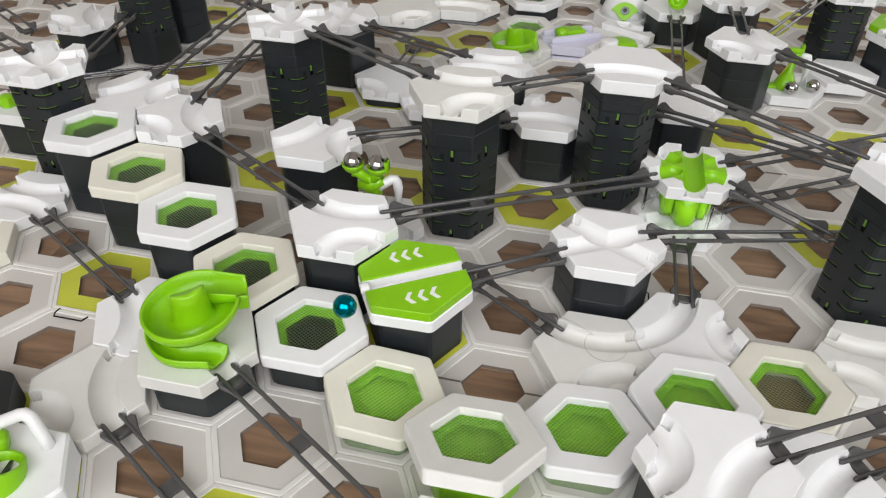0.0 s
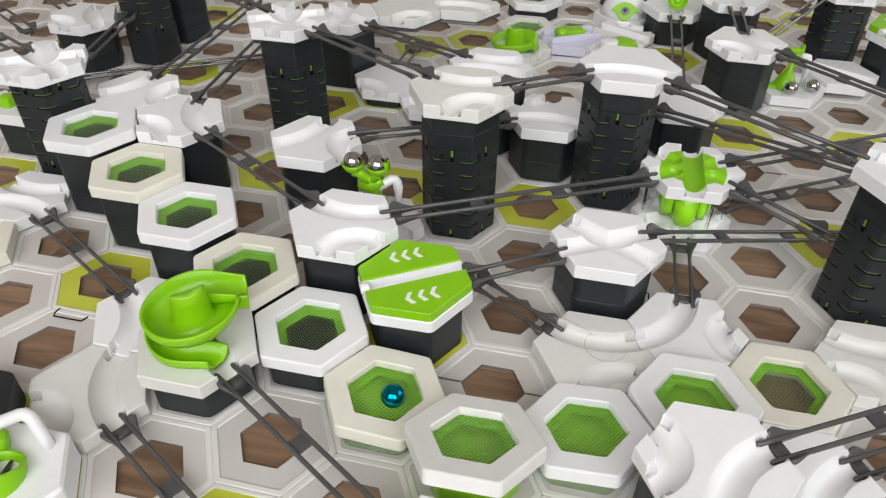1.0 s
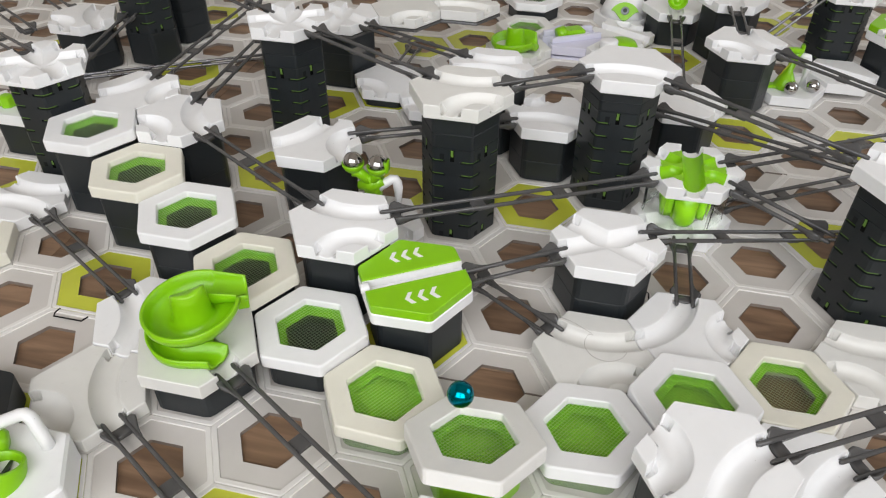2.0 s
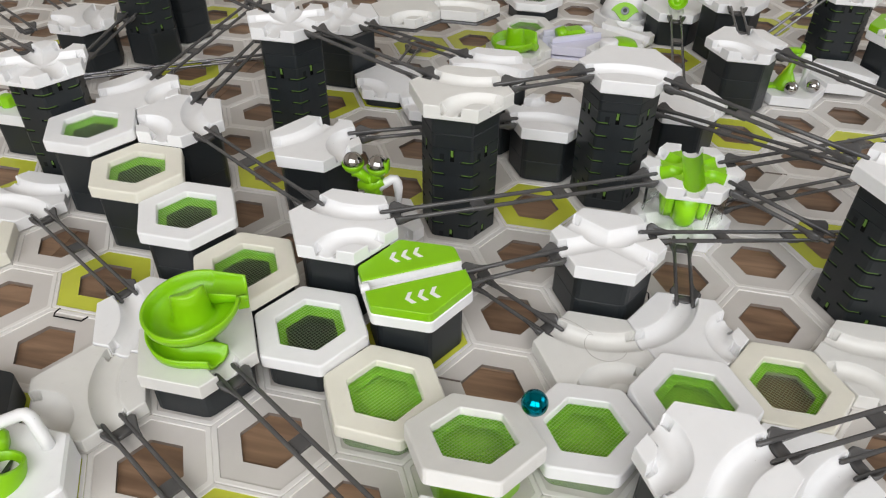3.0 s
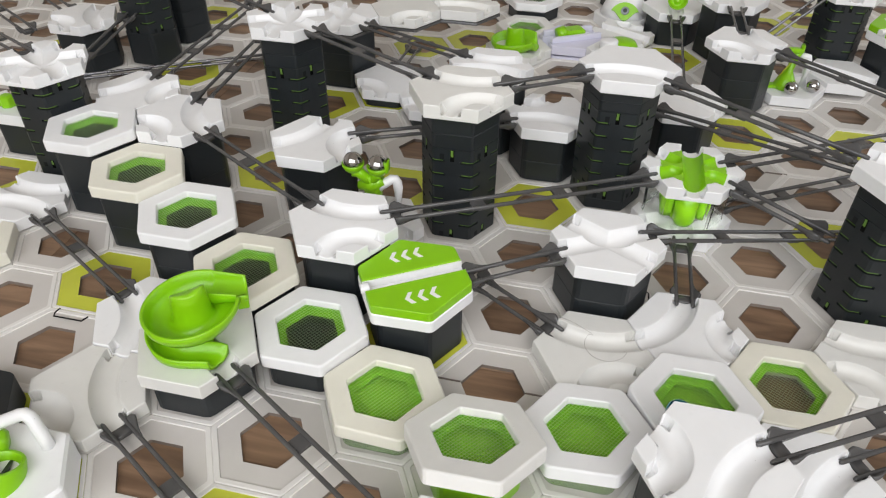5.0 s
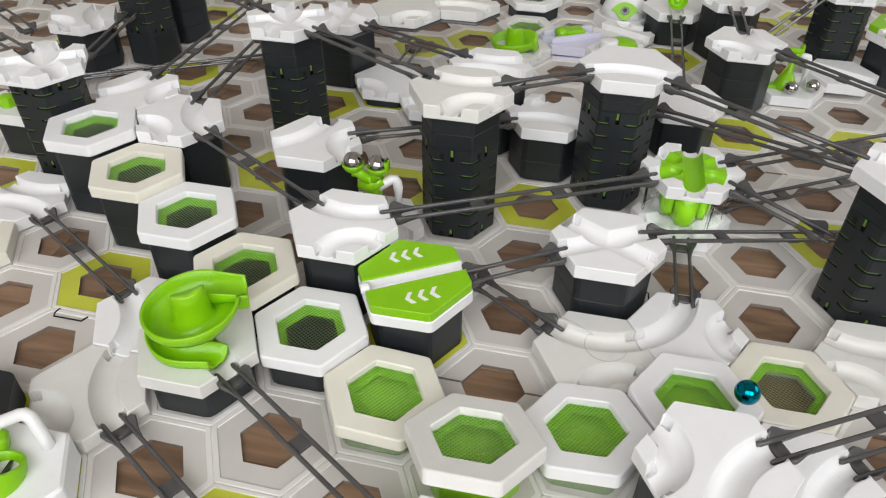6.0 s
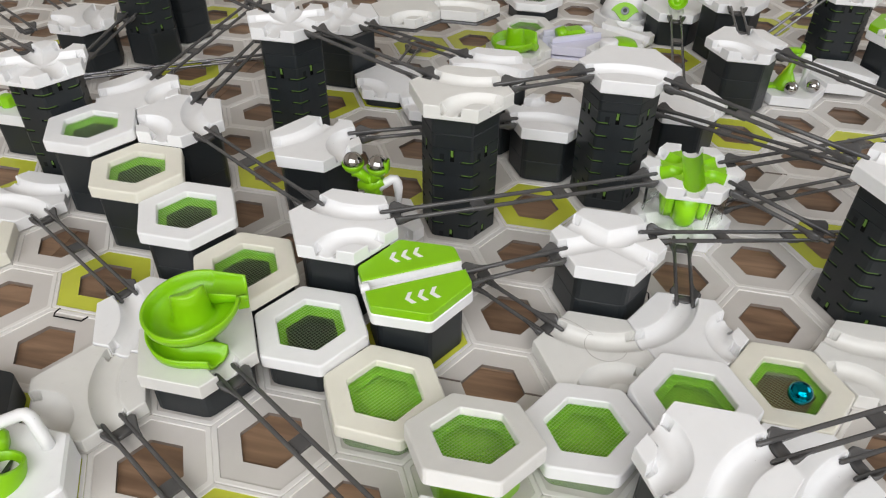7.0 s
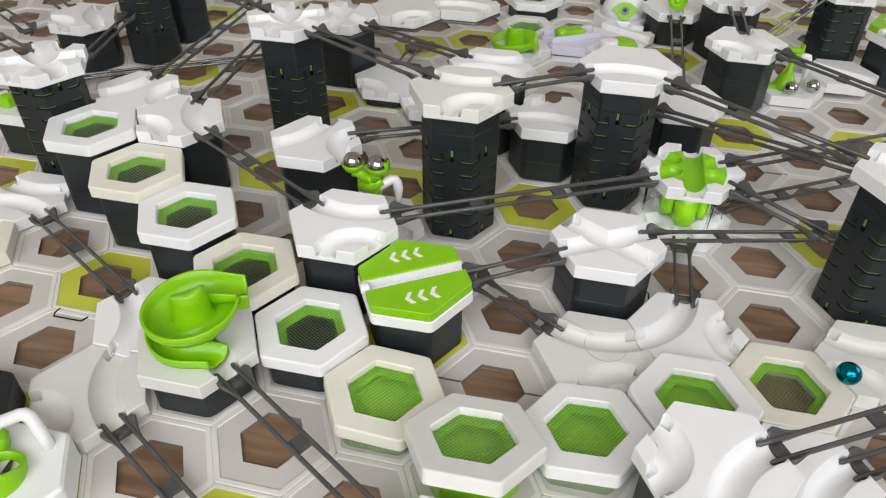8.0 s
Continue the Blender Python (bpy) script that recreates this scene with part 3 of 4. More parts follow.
# ---- rails ----
def rail(c0, r0, e, steps, z0, z1, mat=None, inset0=0.006, inset1=0.006, d0=(0, 0), d1=(0, 0)):
    """A twin-bar rail that leaves cell (c0, r0) over edge e and ends at the cell so many steps on."""
    mat = mat or RAIL
    u = edge_mid(e).normalized()
    a = at(c0, r0) + u * (PITCH / 2) + Vector(d0)
    b = at(c0, r0) + u * (PITCH * steps - PITCH / 2) + Vector(d1)
    A, B = Vector((a.x, a.y, z0 * K - 0.0036)), Vector((b.x, b.y, z1 * K - 0.0036))
    flat = Vector((B.x - A.x, B.y - A.y, 0))
    ln = (B - A).length
    yaw = math.degrees(math.atan2(flat.y, flat.x))
    pitch = -math.degrees(math.atan2(B.z - A.z, flat.length))
    ob = thing("rail", Matrix.Translation(A) @ pose(0, 0, 0, 0, 0, yaw) @ pose(0, 0, 0, 0, pitch, 0),
               "dark grey plastic twin-bar marble rail between two tiles", "rail", "marble rails")
    if mat is RAILGREY:
        ob["label"] = "light grey metal twin-bar marble rail between two tiles"
    half, w, h = 0.0046, 0.0011, 0.00135
    for s in (-1, 1):
        bm = bmesh.new()
        y = half * s
        sec = [(w * 1.08 * math.cos(2 * math.pi * k / 12), h * math.sin(2 * math.pi * k / 12)) for k in range(12)]
        loft(bm, [[(x, y + p * f, q * f) for p, q in sec] for x, f in ((-inset0, 0.6), (-inset0 + 0.0012, 1), (ln + inset1 - 0.0012, 1), (ln + inset1, 0.6))])
        part("bar", bm, mat, ob, "", True)
    for i in range(1, steps - 1):
        x = PITCH * (0.86 if steps == 3 else 0.93) * i
        bm = bmesh.new()
        box(bm, x - 0.0042, x + 0.0042, -half - 0.0004, half + 0.0004, -h - 0.0008, -h + 0.0012, 0.0003)
        part("tie", bm, mat, ob)
    for x, way in ((0.0030, 1), (ln - 0.0030, -1)):
        # the end clip: a cross plate and two flared fins that run out along the bars
        bm = bmesh.new()
        box(bm, x - 0.0030, x + 0.0034, -half, half, -0.0044, -0.0012, 0.0007)
        for sd in (-1, 1):
            rings = []
            for along, wide, rise, drop in ((-0.0036, 0.4, 0.4, 0.5), (-0.0032, 1.9, 1.8, 1.6), (-0.0018, 3.6, 3.4, 2.4), (0.0004, 4.2, 4.1, 2.6), (0.0028, 3.4, 3.4, 2.4),
                                            (0.0056, 2.1, 2.2, 1.9), (0.0090, 1.2, 1.4, 1.5), (0.0120, 0.8, 1.0, 1.2)):
                w_, u_, d_ = wide * 0.001, rise * 0.001, drop * 0.001
                sec = [(-0.0009, -d_), (w_ * 0.55, -d_), (w_ * 0.9, 0.0), (w_ + 0.0004, u_ * 0.75), (w_ * 0.92, u_), (w_ * 0.66, u_ * 0.86), (w_ * 0.42, 0.0011), (-0.0009, 0.0011)]
                rings.append([(x + way * along, sd * (half + p), q) for p, q in sec])
            loft(bm, rings)
        part("end_clip", bm, mat, ob, "", True)
    return ob


# ---- special pieces ----
def accelerator(c, r, top):
    g = at(c, r)
    spacer(c, r, 0, top - 11.8, scale=0.83)
    ob = thing("booster_tile", pose(g.x, g.y, top * K + 0.0006, 1.4, -1.4, 0), "white hexagonal booster tile with two lime green covers and white arrows", "booster tile")
    bm = bmesh.new()
    R = TILE_R
    loft(bm, [hexring(R * 0.95, -11.8 * K, 0.05), hexring(R, -11.8 * K + 0.0012, 0.05), hexring(R, -0.0050, 0.05), hexring(R - 0.0008, -0.0043, 0.05)])
    part("body", bm, WHITE, ob)
    ax = edge_mid(1).normalized()          # the lane runs from edge 4 to edge 1
    nv = Vector((-ax.y, ax.x))
    for s in (1, -1):
        pts = []
        poly = [Vector(p[:2]) for p in hexring(R - 0.0006, 0, 0.05)]
        lim = 0.0042
        out = []
        for p, q in zip(poly, poly[1:] + poly[:1]):
            dp, dq = s * p.dot(nv) - lim, s * q.dot(nv) - lim
            if dp >= 0:
                out.append(p)
            if dp * dq < 0:
                out.append(p + (q - p) * (dp / (dp - dq)))
        cen = sum(out, Vector((0, 0))) / len(out)
        bm = bmesh.new()
        rings = []
        for z, f in ((-0.0043, 1), (0.0006, 1), (0.0010, 0.99), (0.0012, 0.97)):
            rings.append([(cen.x + (p.x - cen.x) * f, cen.y + (p.y - cen.y) * f, z) for p in out])
        loft(bm, rings)
        cover = part("cover", bm, GREEN, ob, "lime green half cover")
        for k in range(3):
            o = cen + ax * (-0.0068 + 0.0066 * k) - nv * (0.0008 * s)
            bm = bmesh.new()
            t, hw, back = 0.0024, 0.0042, 0.0026
            chev = [o - ax * back, o + nv * hw, o + nv * hw + ax * t, o - ax * (back - t) , o - nv * hw + ax * t, o - nv * hw]
            top_f = [bm.verts.new((p.x, p.y, 0.00140)) for p in chev]
            bot_f = [bm.verts.new((p.x, p.y, 0.0009)) for p in chev]
            for a, b in ((0, 3),):
                bm.faces.new([top_f[i] for i in (0, 3, 2, 1)])
                bm.faces.new([top_f[i] for i in (0, 5, 4, 3)])
            for i in range(6):
                bm.faces.new((top_f[i], top_f[(i + 1) % 6], bot_f[(i + 1) % 6], bot_f[i]))
            part("arrow", bm, WHITE, cover, "white printed arrow")
    bm = bmesh.new()
    for s in (1, -1):
        m = Matrix.Rotation(edge_angle(1), 4, "Z")
        box(bm, -PITCH / 2 + 0.001, PITCH / 2 - 0.001, s * 0.0039 - 0.0005, s * 0.0039 + 0.0005, -0.0044, 0.0002, 0, m)
    part("lane_wall", bm, WHITE, ob)
    bm = bmesh.new()
    m = Matrix.Rotation(edge_angle(4), 4, "Z")
    tube(bm, [m @ Vector((PITCH / 2 - 0.004, 0, -0.0008)), m @ Vector((PITCH / 2 + 0.0006, 0, -0.0008))], 0.0026, 14)
    part("lane_stop", bm, WHITE, ob)


def sweep(bm, path, section, closed_section=False):
    """Sweep a section of (out, up) along a plan path of (x, y, z, outward angle)."""
    rings = []
    for x, y, z, a in path:
        rings.append([(x + o * math.cos(a), y + o * math.sin(a), z + u) for o, u in section])
    return loft(bm, rings, closed_section, closed_section, closed_section)


def spiral(c, r, top, turn=0.0, mat=None, low=False, dx=0.0, dy=0.0):
    """A lime funnel bowl over a curling tray on a track tile."""
    g = at(c, r)
    spacer(c, r, 0, top - 8.4)
    track_tile(c, r, top, [(2, None)], mat or OFFWHITE, what="one exit channel")
    ob = thing("spiral_funnel", pose(g.x + dx, g.y + dy, top * K - (0.0186 if low else 0.0018), 0, 0, turn),
               "glossy lime green " + ("funnel bowl with centre cone on a tile" if low else "two-level spiral funnel with a centre cone"), "spiral funnel")
    # upper bowl, slightly tilted; its rim opens where the inlet trough comes in
    R = 0.0232
    prof = [(0.0150, 0.0170), (0.0204, 0.0190), (R, 0.0234), (R + 0.0008, 0.0276), (R - 0.0002, 0.0281), (R - 0.0011, 0.0274), (0.0214, 0.0232),
            (0.0192, 0.0202), (0.0160, 0.0187), (0.0128, 0.0184), (0.0106, 0.0191), (0.0095, 0.0215), (0.0090, 0.0262), (0.0087, 0.0325), (0.0085, 0.0378), (0.0079, 0.0387),
            (0.0058, 0.0387), (0.0028, 0.0387), (0.0004, 0.0387)]
    bm = bmesh.new()
    n = 72
    rings = []
    for q, (rad, z) in enumerate(prof):
        ring = []
        for i in range(n):
            a = 2 * math.pi * i / n
            px, py = rad * math.cos(a), rad * math.sin(a)
            zz = z + 0.0022 * math.sin(a + 0.6) * (1 if rad > 0.012 else 0.4)
            if q < 7:
                open_ = min(1.0, max(0.0, (math.degrees(a) - 20) / 9)) * min(1.0, max(0.0, (90 - math.degrees(a)) / 9))
                zz = zz * (1 - open_) + min(zz, 0.0190 + 0.0012 * q / 6) * open_
            elif z > 0.030:
                # the cone's top falls away to the far side, with a raised ear at each end
                away = -0.63 * px + 0.78 * py
                along = 0.78 * px + 0.63 * py
                zz -= 0.72 * max(0.0, away + 0.0050) - 0.0014 * (along / 0.0085) ** 2
            ring.append((px + 0.0024, py, zz))
        rings.append(ring)
    loft(bm, rings, True, True)
    part("bowl", bm, GREEN, ob, smooth=True)
    if low:
        return ob
    # inlet trough: wide where it leaves the bowl, narrowing to the mouth over edge 1
    bm = bmesh.new()
    rings = []
    for i in range(19):
        t = i / 18
        u = 0.002 + 0.0265 * t
        p_in = 0.0050 - 0.0092 * min(1.0, t * 1.05)
        p_out = -0.0012 + math.sqrt(0.0236 ** 2 - (min(u, 0.011) - 0.0021) ** 2) - max(0.0, u - 0.011) * 0.53
        ang = radians(30) + math.atan2(p_out + 0.0012, min(u, 0.011) - 0.0021)
        flo, hi, lo = 0.0194 + 0.0048 * t, 0.0280 + 0.0022 * math.sin(ang + 0.6) - 0.0006 * t, 0.0296 - 0.0008 * t
        if t < 0.25:
            lo = flo + (lo - flo) * (0.25 + 3 * t)
        wd = p_out - p_in
        sec = [(p_out + 0.0004, hi - 0.0003), (p_out, hi), (p_out - 0.0006, hi - 0.0003), (p_out - 0.0010, flo + 0.0042), (p_out - wd * 0.20, flo + 0.0012), (p_out - wd * 0.45, flo),
               (p_in + wd * 0.25, flo + 0.0004), (p_in + 0.0018, flo + 0.0022), (p_in + 0.0011, lo - 0.0004), (p_in + 0.0005, lo), (p_in, lo - 0.0004), (p_in + 0.0002, flo + 0.0012),
               (p_in + wd * 0.25, flo - 0.0009), (p_out - wd * 0.40, flo - 0.0012), (p_out - wd * 0.15, flo + 0.0001), (p_out, flo + 0.0040)]
        rings.append([(0.8660 * u - 0.5 * p + 0.0012, 0.5 * u + 0.8660 * p, z) for p, z in sec])
    loft(bm, rings)
    part("inlet_trough", bm, GREEN, ob, smooth=True)
    bm = bmesh.new()
    m = Matrix.Translation((0.8660 * 0.0285 + 0.5 * 0.0034, 0.5 * 0.0285 - 0.866 * 0.0034, 0.0240)) @ Matrix.Rotation(radians(30), 4, "Z")
    box(bm, -0.0052, 0.0008, -0.0010, 0.0006, -0.0040, 0.0048, 0.0006, m)
    part("hook", bm, GREEN, ob)
    # lower curling tray down to the exit
    bm = bmesh.new()
    path = []
    for i in range(44):
        t = i / 43
        a = radians(25 + 225 * t)
        rr = 0.0150
        path.append((rr * math.cos(a), rr * math.sin(a), 0.0150 - 0.0115 * t, a))
    ctrl = [Vector(path[-1][:2]), Vector((0.0030, -0.0172)), Vector((0.0120, -0.0090)), Vector((0.0185, -0.0107))]
    for k in range(1, 11):
        t = k / 10
        w = ((1 - t) ** 3, 3 * t * (1 - t) ** 2, 3 * t * t * (1 - t), t ** 3)
        pt = sum((c_ * w_ for c_, w_ in zip(ctrl, w)), Vector((0, 0)))
        dv = (ctrl[1] - ctrl[0]) * (3 * (1 - t) ** 2) + (ctrl[2] - ctrl[1]) * (6 * t * (1 - t)) + (ctrl[3] - ctrl[2]) * (3 * t * t)
        path.append((pt.x, pt.y, 0.0035 - 0.0028 * t, math.atan2(dv.y, dv.x) - math.pi / 2))
    sec = [(0.0078, 0.0070), (0.0068, 0.0071), (0.0058, 0.0030), (0.0030, 0.0008), (-0.002, 0.0006), (-0.0052, 0.0028), (-0.0062, 0.0062), (-0.0072, 0.0062),
           (-0.0064, 0.0010), (-0.003, -0.0010), (0.0034, -0.0010), (0.0070, 0.0014)]
    sweep(bm, path, sec, True)
    part("lower_tray", bm, GREEN, ob, smooth=True)
    bm = bmesh.new()
    loft(bm, [circle(0.0085, 0.0, 28), circle(0.0075, 0.006, 28), circle(0.0072, 0.020, 28)])
    part("stem", bm, GREEN, ob, smooth=True)
    return ob


def vortex(c, r, top):
    """A six-way dispenser: white ring on a clear drum, with lime star troughs."""
    g = at(c, r)
    ob = thing("dispenser_tower", pose(g.x, g.y, 0), "white and clear plastic six-way dispenser with a lime green star insert", "dispenser")
    R = SIDE
    me = material_mesh(tile_mesh([(0, 3), (1, 4), (2, 5)], 56, TILE_H), WHITE)
    me = me.copy()
    for v in me.vertices:
        if math.hypot(v.co.x, v.co.y) < 0.0204:
            v.co.z = -0.0076
    o = part_mesh("top_ring", me, None, ob, "white notched hexagonal ring")
    o.matrix_basis = pose(0, 0, top * K)
    # the lime insert: one through trough and four blind ones sunk into a round plate
    rad, pipe, deep = 0.0214, 0.0066, 0.0058
    wide = math.sqrt(pipe ** 2 - (pipe - deep) ** 2)

    def sunk(px, py):
        d = abs(px)
        for e in (1, 2, 4, 5):
            u = edge_mid(e).normalized()
            t = max(0.0145, px * u.x + py * u.y)
            d = min(d, math.hypot(px - t * u.x, py - t * u.y) * 1.12)
        if d >= wide:
            return 0.0
        return pipe - deep - math.sqrt(pipe ** 2 - d * d)

    bm = bmesh.new()
    na, nr = 360, 64
    rings = [[(rad * math.cos(2 * math.pi * i / na), rad * math.sin(2 * math.pi * i / na), -0.0078) for i in range(na)]]
    for j in range(nr, 0, -1):
        q = rad * j / nr
        rings.append([(q * math.cos(2 * math.pi * i / na), q * math.sin(2 * math.pi * i / na), sunk(q * math.cos(2 * math.pi * i / na), q * math.sin(2 * math.pi * i / na))) for i in range(na)])
    loft(bm, rings)
    o = part("star_insert", bm, GREEN, ob, "lime green insert with radiating troughs", True)
    o.data.set_sharp_from_angle(angle=radians(35))
    o.matrix_basis = pose(0, 0, top * K - 0.0002)
    bm = bmesh.new()
    loft(bm, [hexring(R * 0.86, 8.6 * K, 0.1), hexring(R * 0.82, 12 * K, 0.1), hexring(R * 0.84, (top - 8.4) * K, 0.1),
              hexring(R * 0.79, (top - 8.4) * K, 0.1), hexring(R * 0.77, 12 * K, 0.1), hexring(R * 0.80, 8.6 * K, 0.1)], False, False)
    part("clear_drum", bm, CLEAR, ob, "clear plastic hexagonal drum").visible_shadow = False
    bm = bmesh.new()
    loft(bm, [circle(0.0060, 8.6 * K, 28), circle(0.0105, 9.4 * K, 28), circle(0.0118, 12 * K, 28), circle(0.0112, 20 * K, 28), circle(0.0112, (top - 8.4) * K, 28)])
    part("lower_tube", bm, GREEN, ob, "lime green lower tube", True)
    for k in range(6):
        a = math.pi / 3 * k + math.pi / 6
        bm = bmesh.new()
        if k == 4:
            loft(bm, [circle(0.0030, 9.2 * K, 24, 0, -0.0118), circle(0.0056, 10.2 * K, 24, 0, -0.0120), circle(0.0070, 13.0 * K, 24, 0, -0.0122), circle(0.0073, 18 * K, 24, 0, -0.0120),
                      circle(0.0080, (top - 8.4) * K, 24, 0, -0.0118)])
            part("front_tube", bm, GREEN, ob, "lime green front tube", True)
            continue
        loft(bm, [circle(0.0034, 12 * K, 18, 0.0130 * math.cos(a), 0.0130 * math.sin(a)), circle(0.0048, 16 * K, 18, 0.0125 * math.cos(a), 0.0125 * math.sin(a)),
                  circle(0.0052, (top - 8.4) * K, 18, 0.0130 * math.cos(a), 0.0130 * math.sin(a))])
        part("side_tube", bm, GREEN, ob, "lime green side tube", True)
    me = material_mesh(tile_mesh([(0, 3), (1, 4), (2, 5)], 56, TILE_H), WHITE)
    o = part_mesh("base_tile", me, None, ob, "white notched base tile")
    o.matrix_basis = pose(0, 0, 8.5 * K)


def steel_ball(x, y, z, label, mat=None, name="steel_ball", rad=0.00635):
    bm = bmesh.new()
    ball(bm, (0, 0, 0), rad)
    o = part(name, bm, mat or STEEL, None, "", True)
    o.matrix_basis = pose(x, y, z)
    return tagged(o, label, "marble", "marbles" if mat is None else "")


def scissor(c, r, z, dx=0.0, dy=0.0, turn=0.0):
    """A lime two-cup lever on a bent white post."""
    g = at(c, r)
    track_tile(c, r, 10.5, [(2, None)], WHITE, what="one exit channel")
    ob = thing("lever_piece", pose(g.x + dx, g.y + dy, 10.5 * K, 0, 0, turn), "lime green two-cup lever on a bent white post", "lever")
    hz = (z - 10.5) * K
    bm = bmesh.new()
    tube(bm, [(0.0150, 0.004, 0), (0.0150, 0.004, hz * 0.48), (0.0145, 0.004, hz * 0.56), (0.0132, 0.0036, hz * 0.605), (0.0112, 0.003, hz * 0.61), (0.008, 0.0015, hz * 0.57), (0.003, 0.0, hz * 0.50)], 0.0031, 16)
    part("post", bm, WHITE, ob, "bent white post", True)
    bm = bmesh.new()
    tube(bm, [(0.006, 0, hz * 0.62), (-0.001, 0, hz * 0.52), (-0.010, 0.0, hz * 0.50)], [0.0035, 0.0052, 0.0030], 12)
    box(bm, -0.006, 0.005, -0.0035, 0.0035, hz * 0.36, hz * 0.68, 0.0012)
    part("lever_hub", bm, GREEN, ob, "lime green hub", True)
    bm = bmesh.new()
    box(bm, -0.004, 0.003, -0.004, 0.004, 0.0, hz * 0.40, 0.0012)
    part("pivot_stand", bm, WHITE, ob)
    cups = ((-0.0125, -0.0015, hz * 0.84), (0.0038, -0.0015, hz * 0.84))
    for i, (x, y, zz) in enumerate(cups):
        bm = bmesh.new()
        tube(bm, [(-0.001 + 0.001 * i, 0, hz * 0.56), (x * 0.7, y, zz - 0.0068), (x, y, zz - 0.0060)], [0.0034, 0.0036, 0.0040], 12)
        rings = []
        for t in (0, 25, 50, 75, 88):
            rings.append(circle(0.0072 * math.sin(radians(max(t, 2))), zz - 0.0074 * math.cos(radians(t)), 24, x, y))
        for t in (88, 60, 30, 3):
            rings.append(circle(0.0065 * math.sin(radians(t)), zz - 0.0066 * math.cos(radians(t)), 24, x, y))
        loft(bm, rings)
        if i:
            box(bm, x + 0.0050, x + 0.0074, y - 0.0034, y + 0.0034, zz - 0.0040, zz + 0.0050, 0.0009)
        part("cup", bm, GREEN, ob, "lime green ball cup", True)
        w = ob.matrix_basis @ Vector((x, y, zz + 0.0004))
        steel_ball(w.x, w.y, w.z, "polished steel marble resting in a lime cup")


def cannon(c, r, top):
    g = at(c, r)
    ob = thing("magnet_cannon", pose(g.x, g.y, 0), "white plastic magnet cannon with an arched handle and lime green ring", "cannon")
    bm = bmesh.new()
    R = TILE_R * 0.95
    loft(bm, [hexring(R * 0.95, 0, 0.05), hexring(R, 0.0015, 0.05), hexring(R, top * K - 0.0015, 0.05), hexring(R - 0.0015, top * K, 0.05)])
    part("body", bm, WHITE, ob)
    bm = bmesh.new()
    z = top * K
    tube(bm, [(0.0112, 0.0176, z - 0.001), (0.0093, 0.0190, z + 0.0060), (0.0066, 0.0203, z + 0.0128), (0.0050, 0.0208, z + 0.0152), (0.0028, 0.0210, z + 0.0160), (0.0006, 0.0205, z + 0.0155), (-0.0090, 0.0165, z + 0.0120), (-0.014, 0.0140, z + 0.004), (-0.016, 0.0135, z - 0.001)], 0.0030, 16)
    part("handle", bm, WHITE, ob, "arched white handle", True)
    bm = bmesh.new()
    loft(bm, [circle(0.0092, -0.010, 40), circle(0.0112, -0.0102, 40), circle(0.0114, 0.0042, 40), circle(0.0110, 0.0048, 40), circle(0.0096, 0.0048, 40), circle(0.0092, 0.0042, 40), circle(0.0090, -0.0020, 40)])
    o = part("ring", bm, GREEN, ob, "lime green open tube", True)
    o.data.set_sharp_from_angle(angle=radians(50))
    o.matrix_basis = pose(0.0012, -0.0014, z + 0.0030, -22, 8, 20)
    bm = bmesh.new()
    box(bm, -0.0060, 0.0060, -0.0050, 0.0050, -0.0060, 0.0060, 0.0018)
    o = part("magnet_cap", bm, GREEN, ob, "lime green magnet block", True)
    o.matrix_basis = pose(-0.0100, 0.0105, z + 0.0040, 0, 12, 30)
    bm = bmesh.new()
    for sd in (-0.0028, 0.0028):
        box(bm, sd - 0.0007, sd + 0.0007, -0.0080, 0.0080, -0.0024, 0.0012, 0.0)
    o = part("inner_rib", bm, BLACK, ob, "dark rib inside the tube")
    o.matrix_basis = pose(0.0012, -0.0014, z + 0.0030, -22, 8, 20)


